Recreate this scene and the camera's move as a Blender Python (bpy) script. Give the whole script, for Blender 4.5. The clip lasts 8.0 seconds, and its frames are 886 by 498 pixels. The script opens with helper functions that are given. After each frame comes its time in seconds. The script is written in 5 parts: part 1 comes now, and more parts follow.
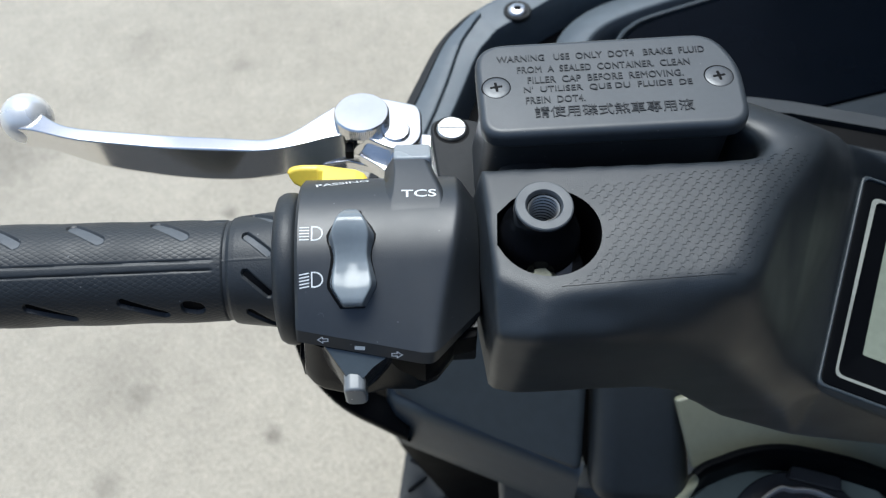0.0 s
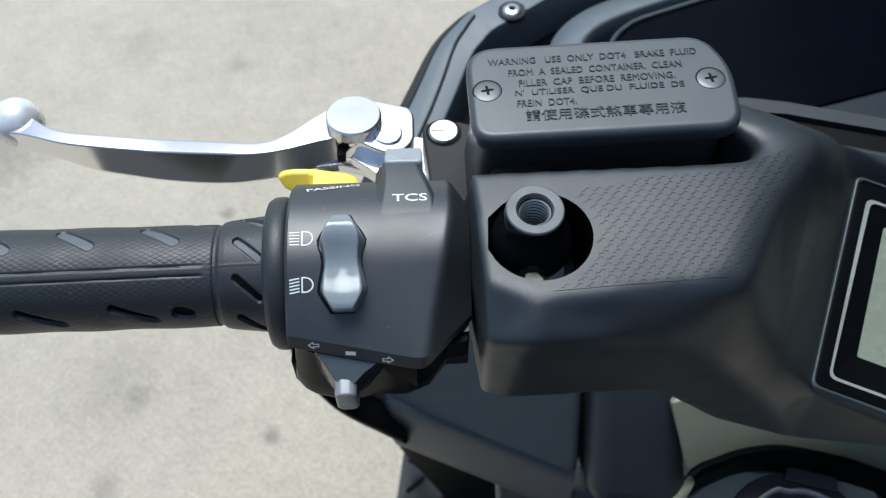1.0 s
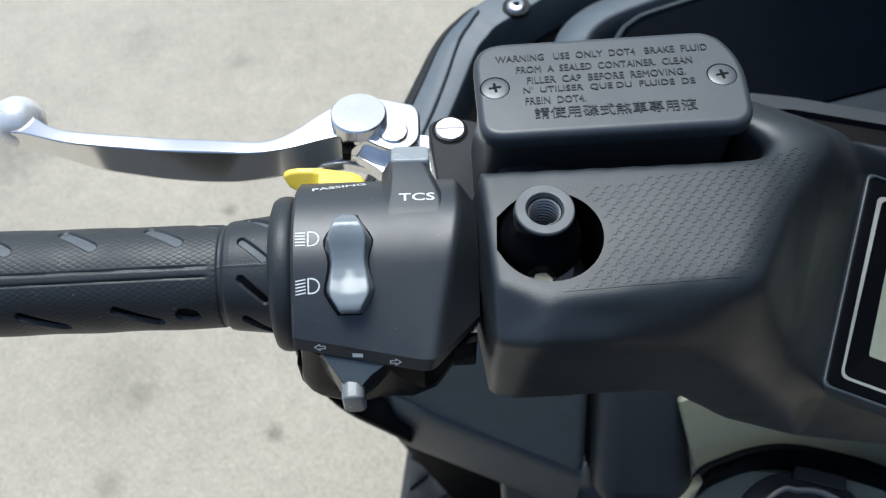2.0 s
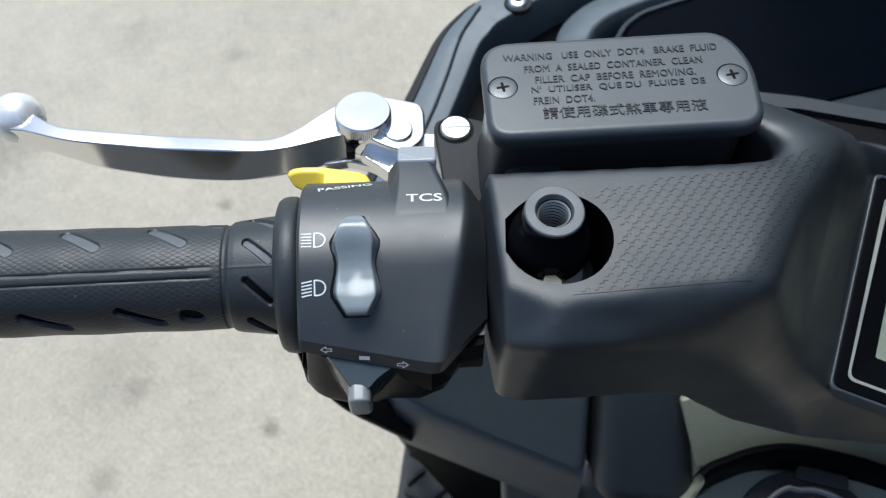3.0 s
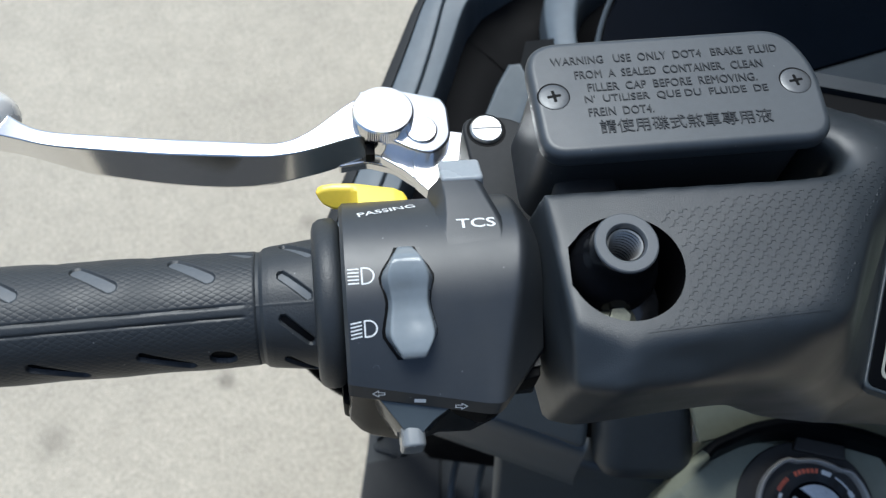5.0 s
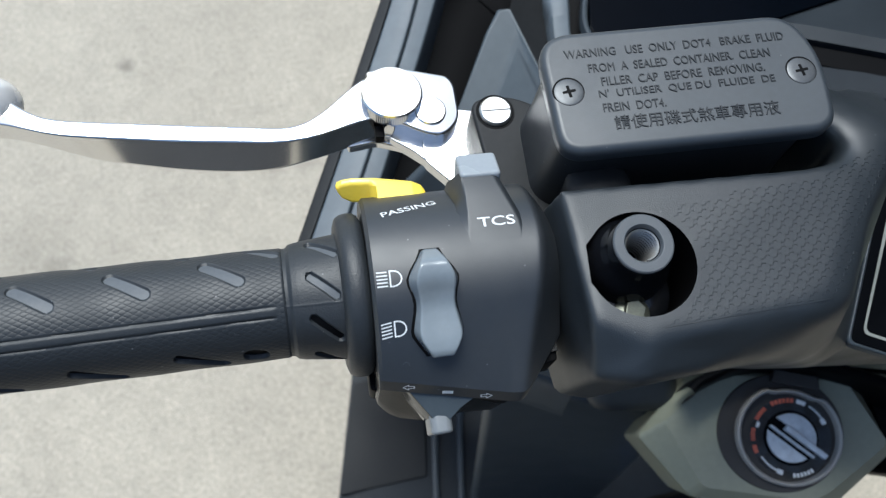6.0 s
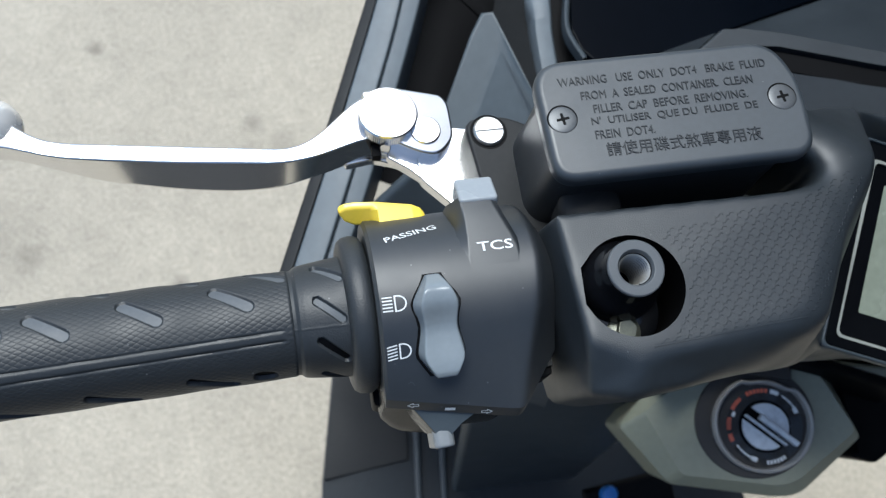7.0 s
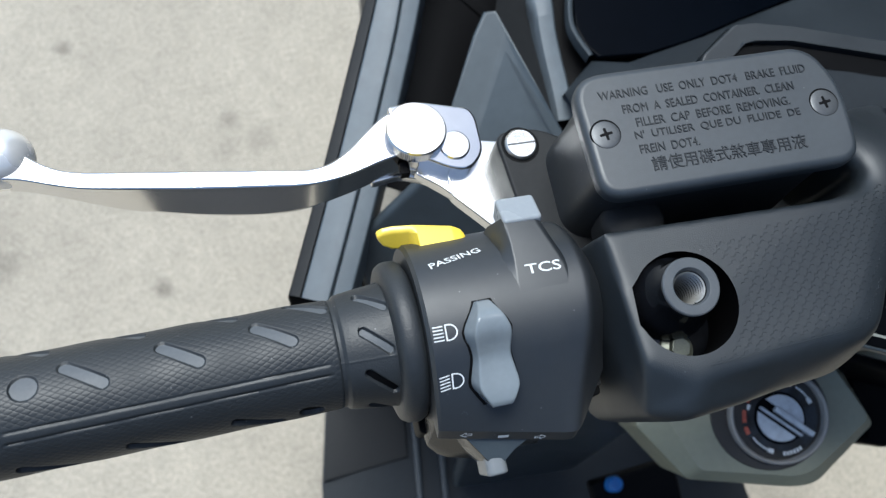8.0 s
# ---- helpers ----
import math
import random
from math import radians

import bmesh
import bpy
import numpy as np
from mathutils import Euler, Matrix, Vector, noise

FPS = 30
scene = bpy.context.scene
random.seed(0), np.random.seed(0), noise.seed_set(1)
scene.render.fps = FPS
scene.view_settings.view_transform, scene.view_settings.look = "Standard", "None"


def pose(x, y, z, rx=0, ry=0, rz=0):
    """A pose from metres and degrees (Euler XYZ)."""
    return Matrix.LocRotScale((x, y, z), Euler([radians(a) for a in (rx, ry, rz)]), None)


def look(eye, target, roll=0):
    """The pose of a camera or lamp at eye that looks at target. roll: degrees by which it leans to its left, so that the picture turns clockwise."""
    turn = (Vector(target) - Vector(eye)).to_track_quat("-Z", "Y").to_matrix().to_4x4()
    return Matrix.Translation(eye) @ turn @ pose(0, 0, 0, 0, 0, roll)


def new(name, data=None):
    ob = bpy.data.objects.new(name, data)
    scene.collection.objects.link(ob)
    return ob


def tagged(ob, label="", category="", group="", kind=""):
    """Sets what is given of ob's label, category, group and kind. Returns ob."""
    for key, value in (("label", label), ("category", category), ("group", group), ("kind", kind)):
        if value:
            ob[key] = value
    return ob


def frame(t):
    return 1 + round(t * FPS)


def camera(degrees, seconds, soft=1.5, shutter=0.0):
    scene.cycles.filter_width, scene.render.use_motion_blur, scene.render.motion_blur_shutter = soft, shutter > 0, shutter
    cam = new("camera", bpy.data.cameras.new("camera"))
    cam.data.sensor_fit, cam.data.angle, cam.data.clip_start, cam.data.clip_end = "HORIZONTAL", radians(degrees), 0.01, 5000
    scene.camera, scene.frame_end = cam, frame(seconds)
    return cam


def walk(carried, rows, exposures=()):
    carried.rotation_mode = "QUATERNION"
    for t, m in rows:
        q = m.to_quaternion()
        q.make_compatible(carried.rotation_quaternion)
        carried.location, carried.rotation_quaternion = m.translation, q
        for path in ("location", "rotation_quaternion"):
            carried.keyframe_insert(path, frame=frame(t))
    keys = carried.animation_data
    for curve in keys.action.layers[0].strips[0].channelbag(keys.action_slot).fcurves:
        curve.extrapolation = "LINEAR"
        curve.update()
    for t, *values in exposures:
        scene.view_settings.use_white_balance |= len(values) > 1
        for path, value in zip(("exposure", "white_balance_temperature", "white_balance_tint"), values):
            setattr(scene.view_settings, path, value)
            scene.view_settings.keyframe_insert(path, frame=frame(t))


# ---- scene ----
cam = camera(56.21, 8.0, soft=1.25)
# seconds, place in metres, turn in degrees
PATH = [
    (0.0, -0.0048, -0.0080, 1.2501, 33.46, 2.95, -6.40),
    (0.5, -0.0033, -0.0075, 1.2503, 33.44, 3.02, -6.68),
    (1.0, -0.0022, -0.0063, 1.2500, 33.36, 3.03, -6.63),
    (1.5, -0.0030, -0.0040, 1.2488, 33.17, 3.24, -6.72),
    (3.0, -0.0072, 0.0007, 1.2470, 32.63, 2.81, -6.78),
    (3.5, -0.0114, 0.0101, 1.2459, 32.07, 2.10, -7.13),
    (4.0, -0.0170, 0.0202, 1.2438, 31.08, 1.84, -7.82),
    (4.5, -0.0267, 0.0284, 1.2451, 29.96, 0.88, -9.10),
    (4.7, -0.0311, 0.0317, 1.2439, 29.21, 0.32, -9.49),
    (5.8, -0.0428, 0.0611, 1.2616, 21.70, -2.00, -12.16),
    (6.0, -0.0470, 0.0636, 1.2645, 20.54, -2.20, -12.40),
    (6.5, -0.0534, 0.0688, 1.2712, 19.09, -3.16, -13.24),
    (7.0, -0.0539, 0.0755, 1.2783, 18.82, -3.90, -13.63),
    (7.5, -0.0630, 0.0859, 1.2763, 18.48, -4.47, -14.53),
    (8.0, -0.0708, 0.0938, 1.2736, 17.92, -5.07, -16.32),
]
cam.data.dof.use_dof, cam.data.dof.focus_distance, cam.data.dof.aperture_fstop = True, 0.25, 20.0
walk(cam, [(t, pose(*row)) for t, *row in PATH], [(0.0, 0.2, 5950, 4), (8.0, 0.2, 5950, 4)])

# ---- light: a bright hazy sky, a broad soft sun high up ----
SUN_EL, SUN_AZ = 67.5, 354.0
world = bpy.data.worlds.new("sky")
world.use_nodes = True
scene.world = world
wn = world.node_tree
sky = wn.nodes.new("ShaderNodeTexSky")
sky.sky_type = "NISHITA"
sky.sun_disc = False
sky.sun_elevation, sky.sun_rotation = radians(SUN_EL), radians(SUN_AZ)
sky.dust_density, sky.air_density, sky.ozone_density = 2.6, 1.0, 1.5
wn.nodes["Background"].inputs["Strength"].default_value = 0.15
wn.links.new(sky.outputs[0], wn.nodes["Background"].inputs["Color"])
sun = new("sun", bpy.data.lights.new("sun", "SUN"))
sun.data.energy, sun.data.angle, sun.data.color = 2.9, radians(34), (1.0, 0.98, 0.945)
sd = Vector((math.sin(radians(SUN_AZ)) * math.cos(radians(SUN_EL)), math.cos(radians(SUN_AZ)) * math.cos(radians(SUN_EL)), math.sin(radians(SUN_EL))))
sun.matrix_world = look(sd * 20, (0, 0, 0))


# ---- materials ----
def material(name, colour, rough=0.5, metal=0.0, spec=0.5, vary=0.15, scale=60.0, bump=0.0, bump_scale=900.0, rough_vary=0.08, dust=0.0):
    """A base colour with stains at two scales, uneven gloss and a fine relief."""
    m = bpy.data.materials.new(name)
    m.use_nodes = True
    nt = m.node_tree
    b = nt.nodes["Principled BSDF"]
    b.inputs["Metallic"].default_value = metal
    b.inputs["Specular IOR Level"].default_value = spec
    tc = nt.nodes.new("ShaderNodeTexCoord")
    n1 = nt.nodes.new("ShaderNodeTexNoise")
    n1.inputs["Scale"].default_value, n1.inputs["Detail"].default_value = scale, 5
    n2 = nt.nodes.new("ShaderNodeTexNoise")
    n2.inputs["Scale"].default_value, n2.inputs["Detail"].default_value = scale * 11, 3
    mix = nt.nodes.new("ShaderNodeMath")
    mix.operation = "MULTIPLY_ADD"
    mix.inputs[1].default_value = 0.5
    half = nt.nodes.new("ShaderNodeMath")
    half.operation = "MULTIPLY"
    half.inputs[1].default_value = 0.5
    for n in (n1, n2):
        nt.links.new(tc.outputs["Object"], n.inputs["Vector"])
    nt.links.new(n2.outputs["Fac"], half.inputs[0])
    nt.links.new(n1.outputs["Fac"], mix.inputs[0])
    nt.links.new(half.outputs[0], mix.inputs[2])
    ramp = nt.nodes.new("ShaderNodeMapRange")
    ramp.inputs["From Min"].default_value, ramp.inputs["From Max"].default_value = 0.3, 0.7
    ramp.inputs["To Min"].default_value, ramp.inputs["To Max"].default_value = 1 - vary, 1 + vary
    nt.links.new(mix.outputs[0], ramp.inputs["Value"])
    mul = nt.nodes.new("ShaderNodeVectorMath")
    mul.operation = "SCALE"
    mul.inputs[0].default_value = colour
    nt.links.new(ramp.outputs[0], mul.inputs["Scale"])
    nt.links.new(mul.outputs[0], b.inputs["Base Color"])
    if dust:
        vor = nt.nodes.new("ShaderNodeTexVoronoi")
        vor.inputs["Scale"].default_value = 190
        nt.links.new(tc.outputs["Object"], vor.inputs["Vector"])
        spot = nt.nodes.new("ShaderNodeMapRange")
        for key, v in (("From Min", 0.055), ("From Max", 0.03), ("To Min", 0.0), ("To Max", dust)):
            spot.inputs[key].default_value = v
        nt.links.new(vor.outputs["Distance"], spot.inputs["Value"])
        add = nt.nodes.new("ShaderNodeVectorMath")
        nt.links.new(mul.outputs[0], add.inputs[0])
        nt.links.new(spot.outputs[0], add.inputs[1])
        nt.links.new(add.outputs[0], b.inputs["Base Color"])
    rr = nt.nodes.new("ShaderNodeMapRange")
    rr.inputs["From Min"].default_value, rr.inputs["From Max"].default_value = 0.3, 0.7
    rr.inputs["To Min"].default_value, rr.inputs["To Max"].default_value = max(0.02, rough - rough_vary), rough + rough_vary
    nt.links.new(n1.outputs["Fac"], rr.inputs["Value"])
    nt.links.new(rr.outputs[0], b.inputs["Roughness"])
    if bump:
        n3 = nt.nodes.new("ShaderNodeTexNoise")
        n3.inputs["Scale"].default_value, n3.inputs["Detail"].default_value = bump_scale, 2
        nt.links.new(tc.outputs["Object"], n3.inputs["Vector"])
        bp = nt.nodes.new("ShaderNodeBump")
        bp.inputs["Strength"].default_value, bp.inputs["Distance"].default_value = bump, 0.0003
        nt.links.new(n3.outputs["Fac"], bp.inputs["Height"])
        nt.links.new(bp.outputs[0], b.inputs["Normal"])
    return m


SATIN = material("satin_black_plastic", (0.0165, 0.0195, 0.0225), 0.46, spec=0.95, bump=0.07, bump_scale=2400, scale=40, dust=0.1)
GRAIN = material("grained_black_plastic", (0.0165, 0.0212, 0.0255), 0.44, spec=0.66, bump=0.24, bump_scale=3000, scale=30, dust=0.08)
CAPM = material("reservoir_cap_plastic", (0.031, 0.0385, 0.046), 0.46, spec=0.8, bump=0.10, bump_scale=2600, scale=40, dust=0.08)
# cap plastic darkened, so the letters carry their relief shadow as colour
LETTER = material("shaded_moulded_letters", (0.017, 0.0205, 0.025), 0.5, spec=0.4, scale=200)
BODY = material("matte_body_plastic", (0.040, 0.051, 0.060), 0.44, spec=0.6, bump=0.15, bump_scale=900, scale=12)
# for black plastic parts, and for sheets that paint shade into gaps
DEEP = material("black_plastic_and_shade", (0.0025, 0.0025, 0.003), 0.6, spec=0.12, scale=20)
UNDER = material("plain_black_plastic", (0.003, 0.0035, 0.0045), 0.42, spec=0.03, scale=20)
DASH = material("matte_dash_plastic", (0.019, 0.024, 0.029), 0.5, spec=0.42, bump=0.15, bump_scale=1400, scale=20)
FLOOR = material("dull_floor_plastic", (0.022, 0.0265, 0.031), 0.6, spec=0.3, scale=12, bump=0.2)
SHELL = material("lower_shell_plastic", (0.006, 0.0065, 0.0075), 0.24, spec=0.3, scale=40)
HOOD = material("polished_hood_plastic", (0.016, 0.0165, 0.018), 0.16, spec=0.8, scale=40, rough_vary=0.04)
EDGE = material("dull_edge_and_shade_plastic", (0.020, 0.021, 0.022), 0.6, spec=0.25, scale=30)
GLOSS = material("gloss_black_plastic", (0.006, 0.0065, 0.008), 0.12, scale=20, rough_vary=0.03)
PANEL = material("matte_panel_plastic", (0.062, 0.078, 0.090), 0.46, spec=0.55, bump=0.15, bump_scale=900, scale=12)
RIMM = material("pale_rim_plastic", (0.10, 0.121, 0.138), 0.46, spec=0.5, bump=0.15, bump_scale=900, scale=12)
BALL = material("satin_aluminium", (0.90, 0.89, 0.87), 0.3, metal=0.45, scale=60, vary=0.04)
SMOKE = material("smoked_glossy_panel", (0.0012, 0.0022, 0.0042), 0.2, spec=0.04, scale=8, rough_vary=0.05)
OLIVE = material("olive_green_painted_plastic", (0.240, 0.247, 0.182), 0.42, scale=25, vary=0.08, bump=0.08)
RUBBER = material("black_rubber", (0.0215, 0.0250, 0.0280), 0.48, spec=0.55, scale=70, bump=0.3, bump_scale=1600, dust=0.14)
# pale grey for the sheen painted on upper slot floors, and for the scuff
SHEEN_SCUFF = material("slot_sheen_and_scuff", (0.095, 0.105, 0.115), 0.55, scale=90)
SWITCH = material("grey_switch_plastic", (0.21, 0.24, 0.26), 0.16, scale=60, vary=0.05, rough_vary=0.04)
SWITCH_D = material("dark_grey_switch_plastic", (0.20, 0.215, 0.225), 0.28, scale=60, vary=0.05)
PALE = material("pale_grey_switch_plastic", (0.31, 0.335, 0.355), 0.3, scale=60, vary=0.05)
YELLOW = material("yellow_plastic", (0.96, 0.70, 0.06), 0.34, spec=1.0, scale=60, vary=0.05)
WHITE = material("white_print", (0.74, 0.76, 0.76), 0.5, scale=300, vary=0.08)
ALU = material("polished_aluminium", (0.80, 0.795, 0.785), 0.15, metal=1.0, scale=60, vary=0.03, rough_vary=0.03)
ZINC = material("zinc_plated_steel", (0.095, 0.097, 0.098), 0.42, metal=0.7, scale=150, vary=0.15)
PIN = material("bright_plated_steel", (0.62, 0.62, 0.62), 0.3, metal=1.0, scale=150, vary=0.1)
HEAD = material("bright_zinc_screw", (0.10, 0.105, 0.11), 0.4, metal=0.5, scale=150, vary=0.12)
BOLT = material("dull_zinc_bolt", (0.13, 0.135, 0.105), 0.35, metal=0.5, scale=150, vary=0.25)
THREAD = material("threaded_steel", (0.40, 0.39, 0.36), 0.42, metal=0.7, scale=200, vary=0.2)
FACE = material("machined_grey_face", (0.082, 0.09, 0.098), 0.42, scale=150, vary=0.08)
COATED = material("black_coated_metal", (0.009, 0.010, 0.0115), 0.27, spec=0.7, scale=120)
RING = material("brown_grey_metal", (0.36, 0.345, 0.325), 0.38, scale=120)
BROWN = material("brown_black_plastic", (0.030, 0.027, 0.024), 0.55, scale=60)
SILVERK = material("silver_key_plate", (0.60, 0.64, 0.68), 0.42, scale=220, vary=0.3)
DISC = material("blue_grey_disc_plastic", (0.055, 0.066, 0.080), 0.42, scale=120, vary=0.15)
RED = material("orange_red_print", (0.62, 0.14, 0.08), 0.5, scale=200)
BLUE = material("blue_plastic", (0.03, 0.18, 0.55), 0.35, scale=100)
LCD = material("lcd_screen", (0.21, 0.235, 0.185), 0.25, scale=20)
TRIM = material("grey_trim", (0.27, 0.28, 0.25), 0.4, scale=50)


def knurled():
    """Rubber with a fine crossed relief, laid round the bar's long axis."""
    m = material("knurled_rubber", (0.0215, 0.0250, 0.0280), 0.46, scale=80, dust=0.14)
    nt = m.node_tree
    tc = nt.nodes.new("ShaderNodeTexCoord")
    sep = nt.nodes.new("ShaderNodeSeparateXYZ")
    nt.links.new(tc.outputs["Object"], sep.inputs[0])
    ang = nt.nodes.new("ShaderNodeMath")
    ang.operation = "ARCTAN2"
    nt.links.new(sep.outputs["Z"], ang.inputs[0])
    nt.links.new(sep.outputs["Y"], ang.inputs[1])
    arc_ = nt.nodes.new("ShaderNodeMath")
    arc_.operation = "MULTIPLY"
    arc_.inputs[1].default_value = 0.0167
    nt.links.new(ang.outputs[0], arc_.inputs[0])
    waves = []
    for slope in (1.65, -1.65):
        mad = nt.nodes.new("ShaderNodeMath")
        mad.operation = "MULTIPLY_ADD"
        mad.inputs[1].default_value = slope
        nt.links.new(arc_.outputs[0], mad.inputs[0])
        nt.links.new(sep.outputs["X"], mad.inputs[2])
        sc = nt.nodes.new("ShaderNodeMath")
        sc.operation = "MULTIPLY"
        sc.inputs[1].default_value = 2 * math.pi / 0.0058
        nt.links.new(mad.outputs[0], sc.inputs[0])
        sn = nt.nodes.new("ShaderNodeMath")
        sn.operation = "SINE"
        nt.links.new(sc.outputs[0], sn.inputs[0])
        ab = nt.nodes.new("ShaderNodeMath")
        ab.operation = "ABSOLUTE"
        nt.links.new(sn.outputs[0], ab.inputs[0])
        pw = nt.nodes.new("ShaderNodeMath")
        pw.operation = "POWER"
        pw.inputs[1].default_value = 0.2
        nt.links.new(ab.outputs[0], pw.inputs[0])
        waves.append(pw)
    mn = nt.nodes.new("ShaderNodeMath")
    mn.operation = "MULTIPLY"
    nt.links.new(waves[0].outputs[0], mn.inputs[0])
    nt.links.new(waves[1].outputs[0], mn.inputs[1])
    bp = nt.nodes.new("ShaderNodeBump")
    bp.inputs["Strength"].default_value, bp.inputs["Distance"].default_value = 0.55, 0.00022
    nt.links.new(mn.outputs[0], bp.inputs["Height"])
    nt.links.new(bp.outputs[0], nt.nodes["Principled BSDF"].inputs["Normal"])
    return m


KNURL = knurled()


# ---- building helpers ----
MM = 0.001
axis = Vector((1, -0.072, -0.063)).normalized()
up_ = (Vector((0, 0, 1)) - axis * axis.z).normalized()
fwd = up_.cross(axis)
# the bar's frame: x along the bar to its inner end, y ahead, z up
BAR = Matrix(((axis.x, fwd.x, up_.x, -0.03), (axis.y, fwd.y, up_.y, 0.1388), (axis.z, fwd.z, up_.z, 1.0238), (0, 0, 0, 1)))
# the grip's own frame, on the same bar
gx = Vector((1, -0.0545, -0.0901)).normalized()
gz = (Vector((0, 0, 1)) - gx * gx.z).normalized()
gy = gz.cross(gx)
GRIP = Matrix(((gx.x, gy.x, gz.x, -0.03), (gx.y, gy.y, gz.y, 0.1390), (gx.z, gy.z, gz.z, 1.0245), (0, 0, 0, 1)))
# the brake fluid reservoir's frame: level, its origin in the middle of the cap's top
CAP = pose(0.0577, 0.174, 1.059, 0, 0, -5.03)


def part(name, bm, mat, parent, label="", m=None, smooth=40):
    me = bpy.data.meshes.new(name)
    bmesh.ops.recalc_face_normals(bm, faces=bm.faces)
    bm.to_mesh(me)
    bm.free()
    for one in (mat if isinstance(mat, (list, tuple)) else [mat]):
        me.materials.append(one)
    if smooth:
        me.shade_smooth()
        me.set_sharp_from_angle(angle=radians(smooth))
    ob = new(name, me)
    ob.parent = parent
    if m is not None:
        ob.matrix_local = m
    if smooth:
        ob.modifiers.new("even_normals", "WEIGHTED_NORMAL").keep_sharp = True
    return tagged(ob, label)


def loft(bm, rings, cap=True, closed=True, mat=0):
    """Skin rings of equal length (in mm)."""
    rows = [[bm.verts.new(Vector(p) * MM) for p in ring] for ring in rings]
    n = len(rows[0])
    for a, b in zip(rows, rows[1:]):
        for k in range(n if closed else n - 1):
            f = bm.faces.new((a[k], a[(k + 1) % n], b[(k + 1) % n], b[k]))
            f.material_index = mat
    if cap:
        for row in (rows[0], rows[-1]):
            bm.faces.new(row).material_index = mat
    return rows


def prism(bm, outline, z0, z1, bevel=0.0, seg=3, mat=0, taper=0.0):
    """An upright block over an outline in mm, with rounded upper and lower rims."""
    cx, cy = sum(p[0] for p in outline) / len(outline), sum(p[1] for p in outline) / len(outline)

    def ring(inset, z, grow=0.0):
        out = []
        n = len(outline)
        for k in range(n):
            p0, p1, p2 = Vector(outline[k - 1]), Vector(outline[k]), Vector(outline[(k + 1) % n])
            d0, d1 = (p1 - p0).normalized(), (p2 - p1).normalized()
            nrm = Vector((-(d0 + d1).y, (d0 + d1).x))
            nrm = nrm.normalized() if nrm.length > 1e-6 else Vector((0, 0))
            if area < 0:
                nrm = -nrm
            q = p1 + nrm * inset
            out.append((q.x + (cx - q.x) * grow, q.y + (cy - q.y) * grow, z))
        return out
    area = sum(outline[k - 1][0] * outline[k][1] - outline[k][0] * outline[k - 1][1] for k in range(len(outline)))
    rings = []
    if bevel:
        for k in range(seg + 1):
            a = math.pi / 2 * k / seg
            rings.append(ring(bevel * (1 - math.sin(a)), z0 + bevel * (1 - math.cos(a))))
        for k in range(seg + 1):
            a = math.pi / 2 * k / seg
            rings.append(ring(bevel * (1 - math.cos(a)), z1 - bevel * (1 - math.sin(a)), taper))
    else:
        rings = [ring(0, z0), ring(0, z1, taper)]
    return loft(bm, rings, mat=mat)


def rrect(w, h, r, n=7, cx=0.0, cy=0.0):
    """A rounded rectangle, half sizes w and h."""
    out = []
    for sx, sy, a0 in ((1, 1, 0), (-1, 1, 90), (-1, -1, 180), (1, -1, 270)):
        for k in range(n):
            a = radians(a0 + 90 * k / (n - 1))
            out.append((cx + sx * (w - r) + r * math.cos(a), cy + sy * (h - r) + r * math.sin(a)))
    return out


def rpoly(points, r, n=5):
    """A polygon with rounded corners; r one radius or one a corner."""
    out, m = [], len(points)
    for k in range(m):
        p0, p1, p2 = Vector(points[k - 1]), Vector(points[k]), Vector(points[(k + 1) % m])
        rr = r[k] if isinstance(r, (list, tuple)) else r
        d0, d1 = (p0 - p1), (p2 - p1)
        rr = min(rr, d0.length * 0.48, d1.length * 0.48)
        a, b = p1 + d0.normalized() * rr, p1 + d1.normalized() * rr
        for j in range(n):
            t = j / (n - 1)
            out.append(tuple(a * (1 - t) ** 2 + p1 * 2 * t * (1 - t) + b * t * t))
    return out


def circle(r, n=40, cx=0.0, cy=0.0):
    return [(cx + r * math.cos(2 * math.pi * k / n), cy + r * math.sin(2 * math.pi * k / n)) for k in range(n)]


def turned(bm, profile, n=48, m=None, mat=0, cap=True):
    """A body of revolution about z: profile rows of (radius, height) in mm."""
    rings = [[(r * math.cos(2 * math.pi * k / n), r * math.sin(2 * math.pi * k / n), z) for k in range(n)] for r, z in profile]
    if m is not None:
        rings = [[tuple(m @ Vector(p)) for p in ring] for ring in rings]
    return loft(bm, rings, cap=cap, mat=mat)


def tilt_to(x, y, z, nx, ny, nz):
    """A frame in mm at a place, its z along the given direction, its x kept near x."""
    zz = Vector((nx, ny, nz)).normalized()
    xx = (Vector((1, 0, 0)) - zz * zz.x).normalized()
    yy = zz.cross(xx)
    return Matrix(((xx.x, yy.x, zz.x, x), (xx.y, yy.y, zz.y, y), (xx.z, yy.z, zz.z, z), (0, 0, 0, 1)))


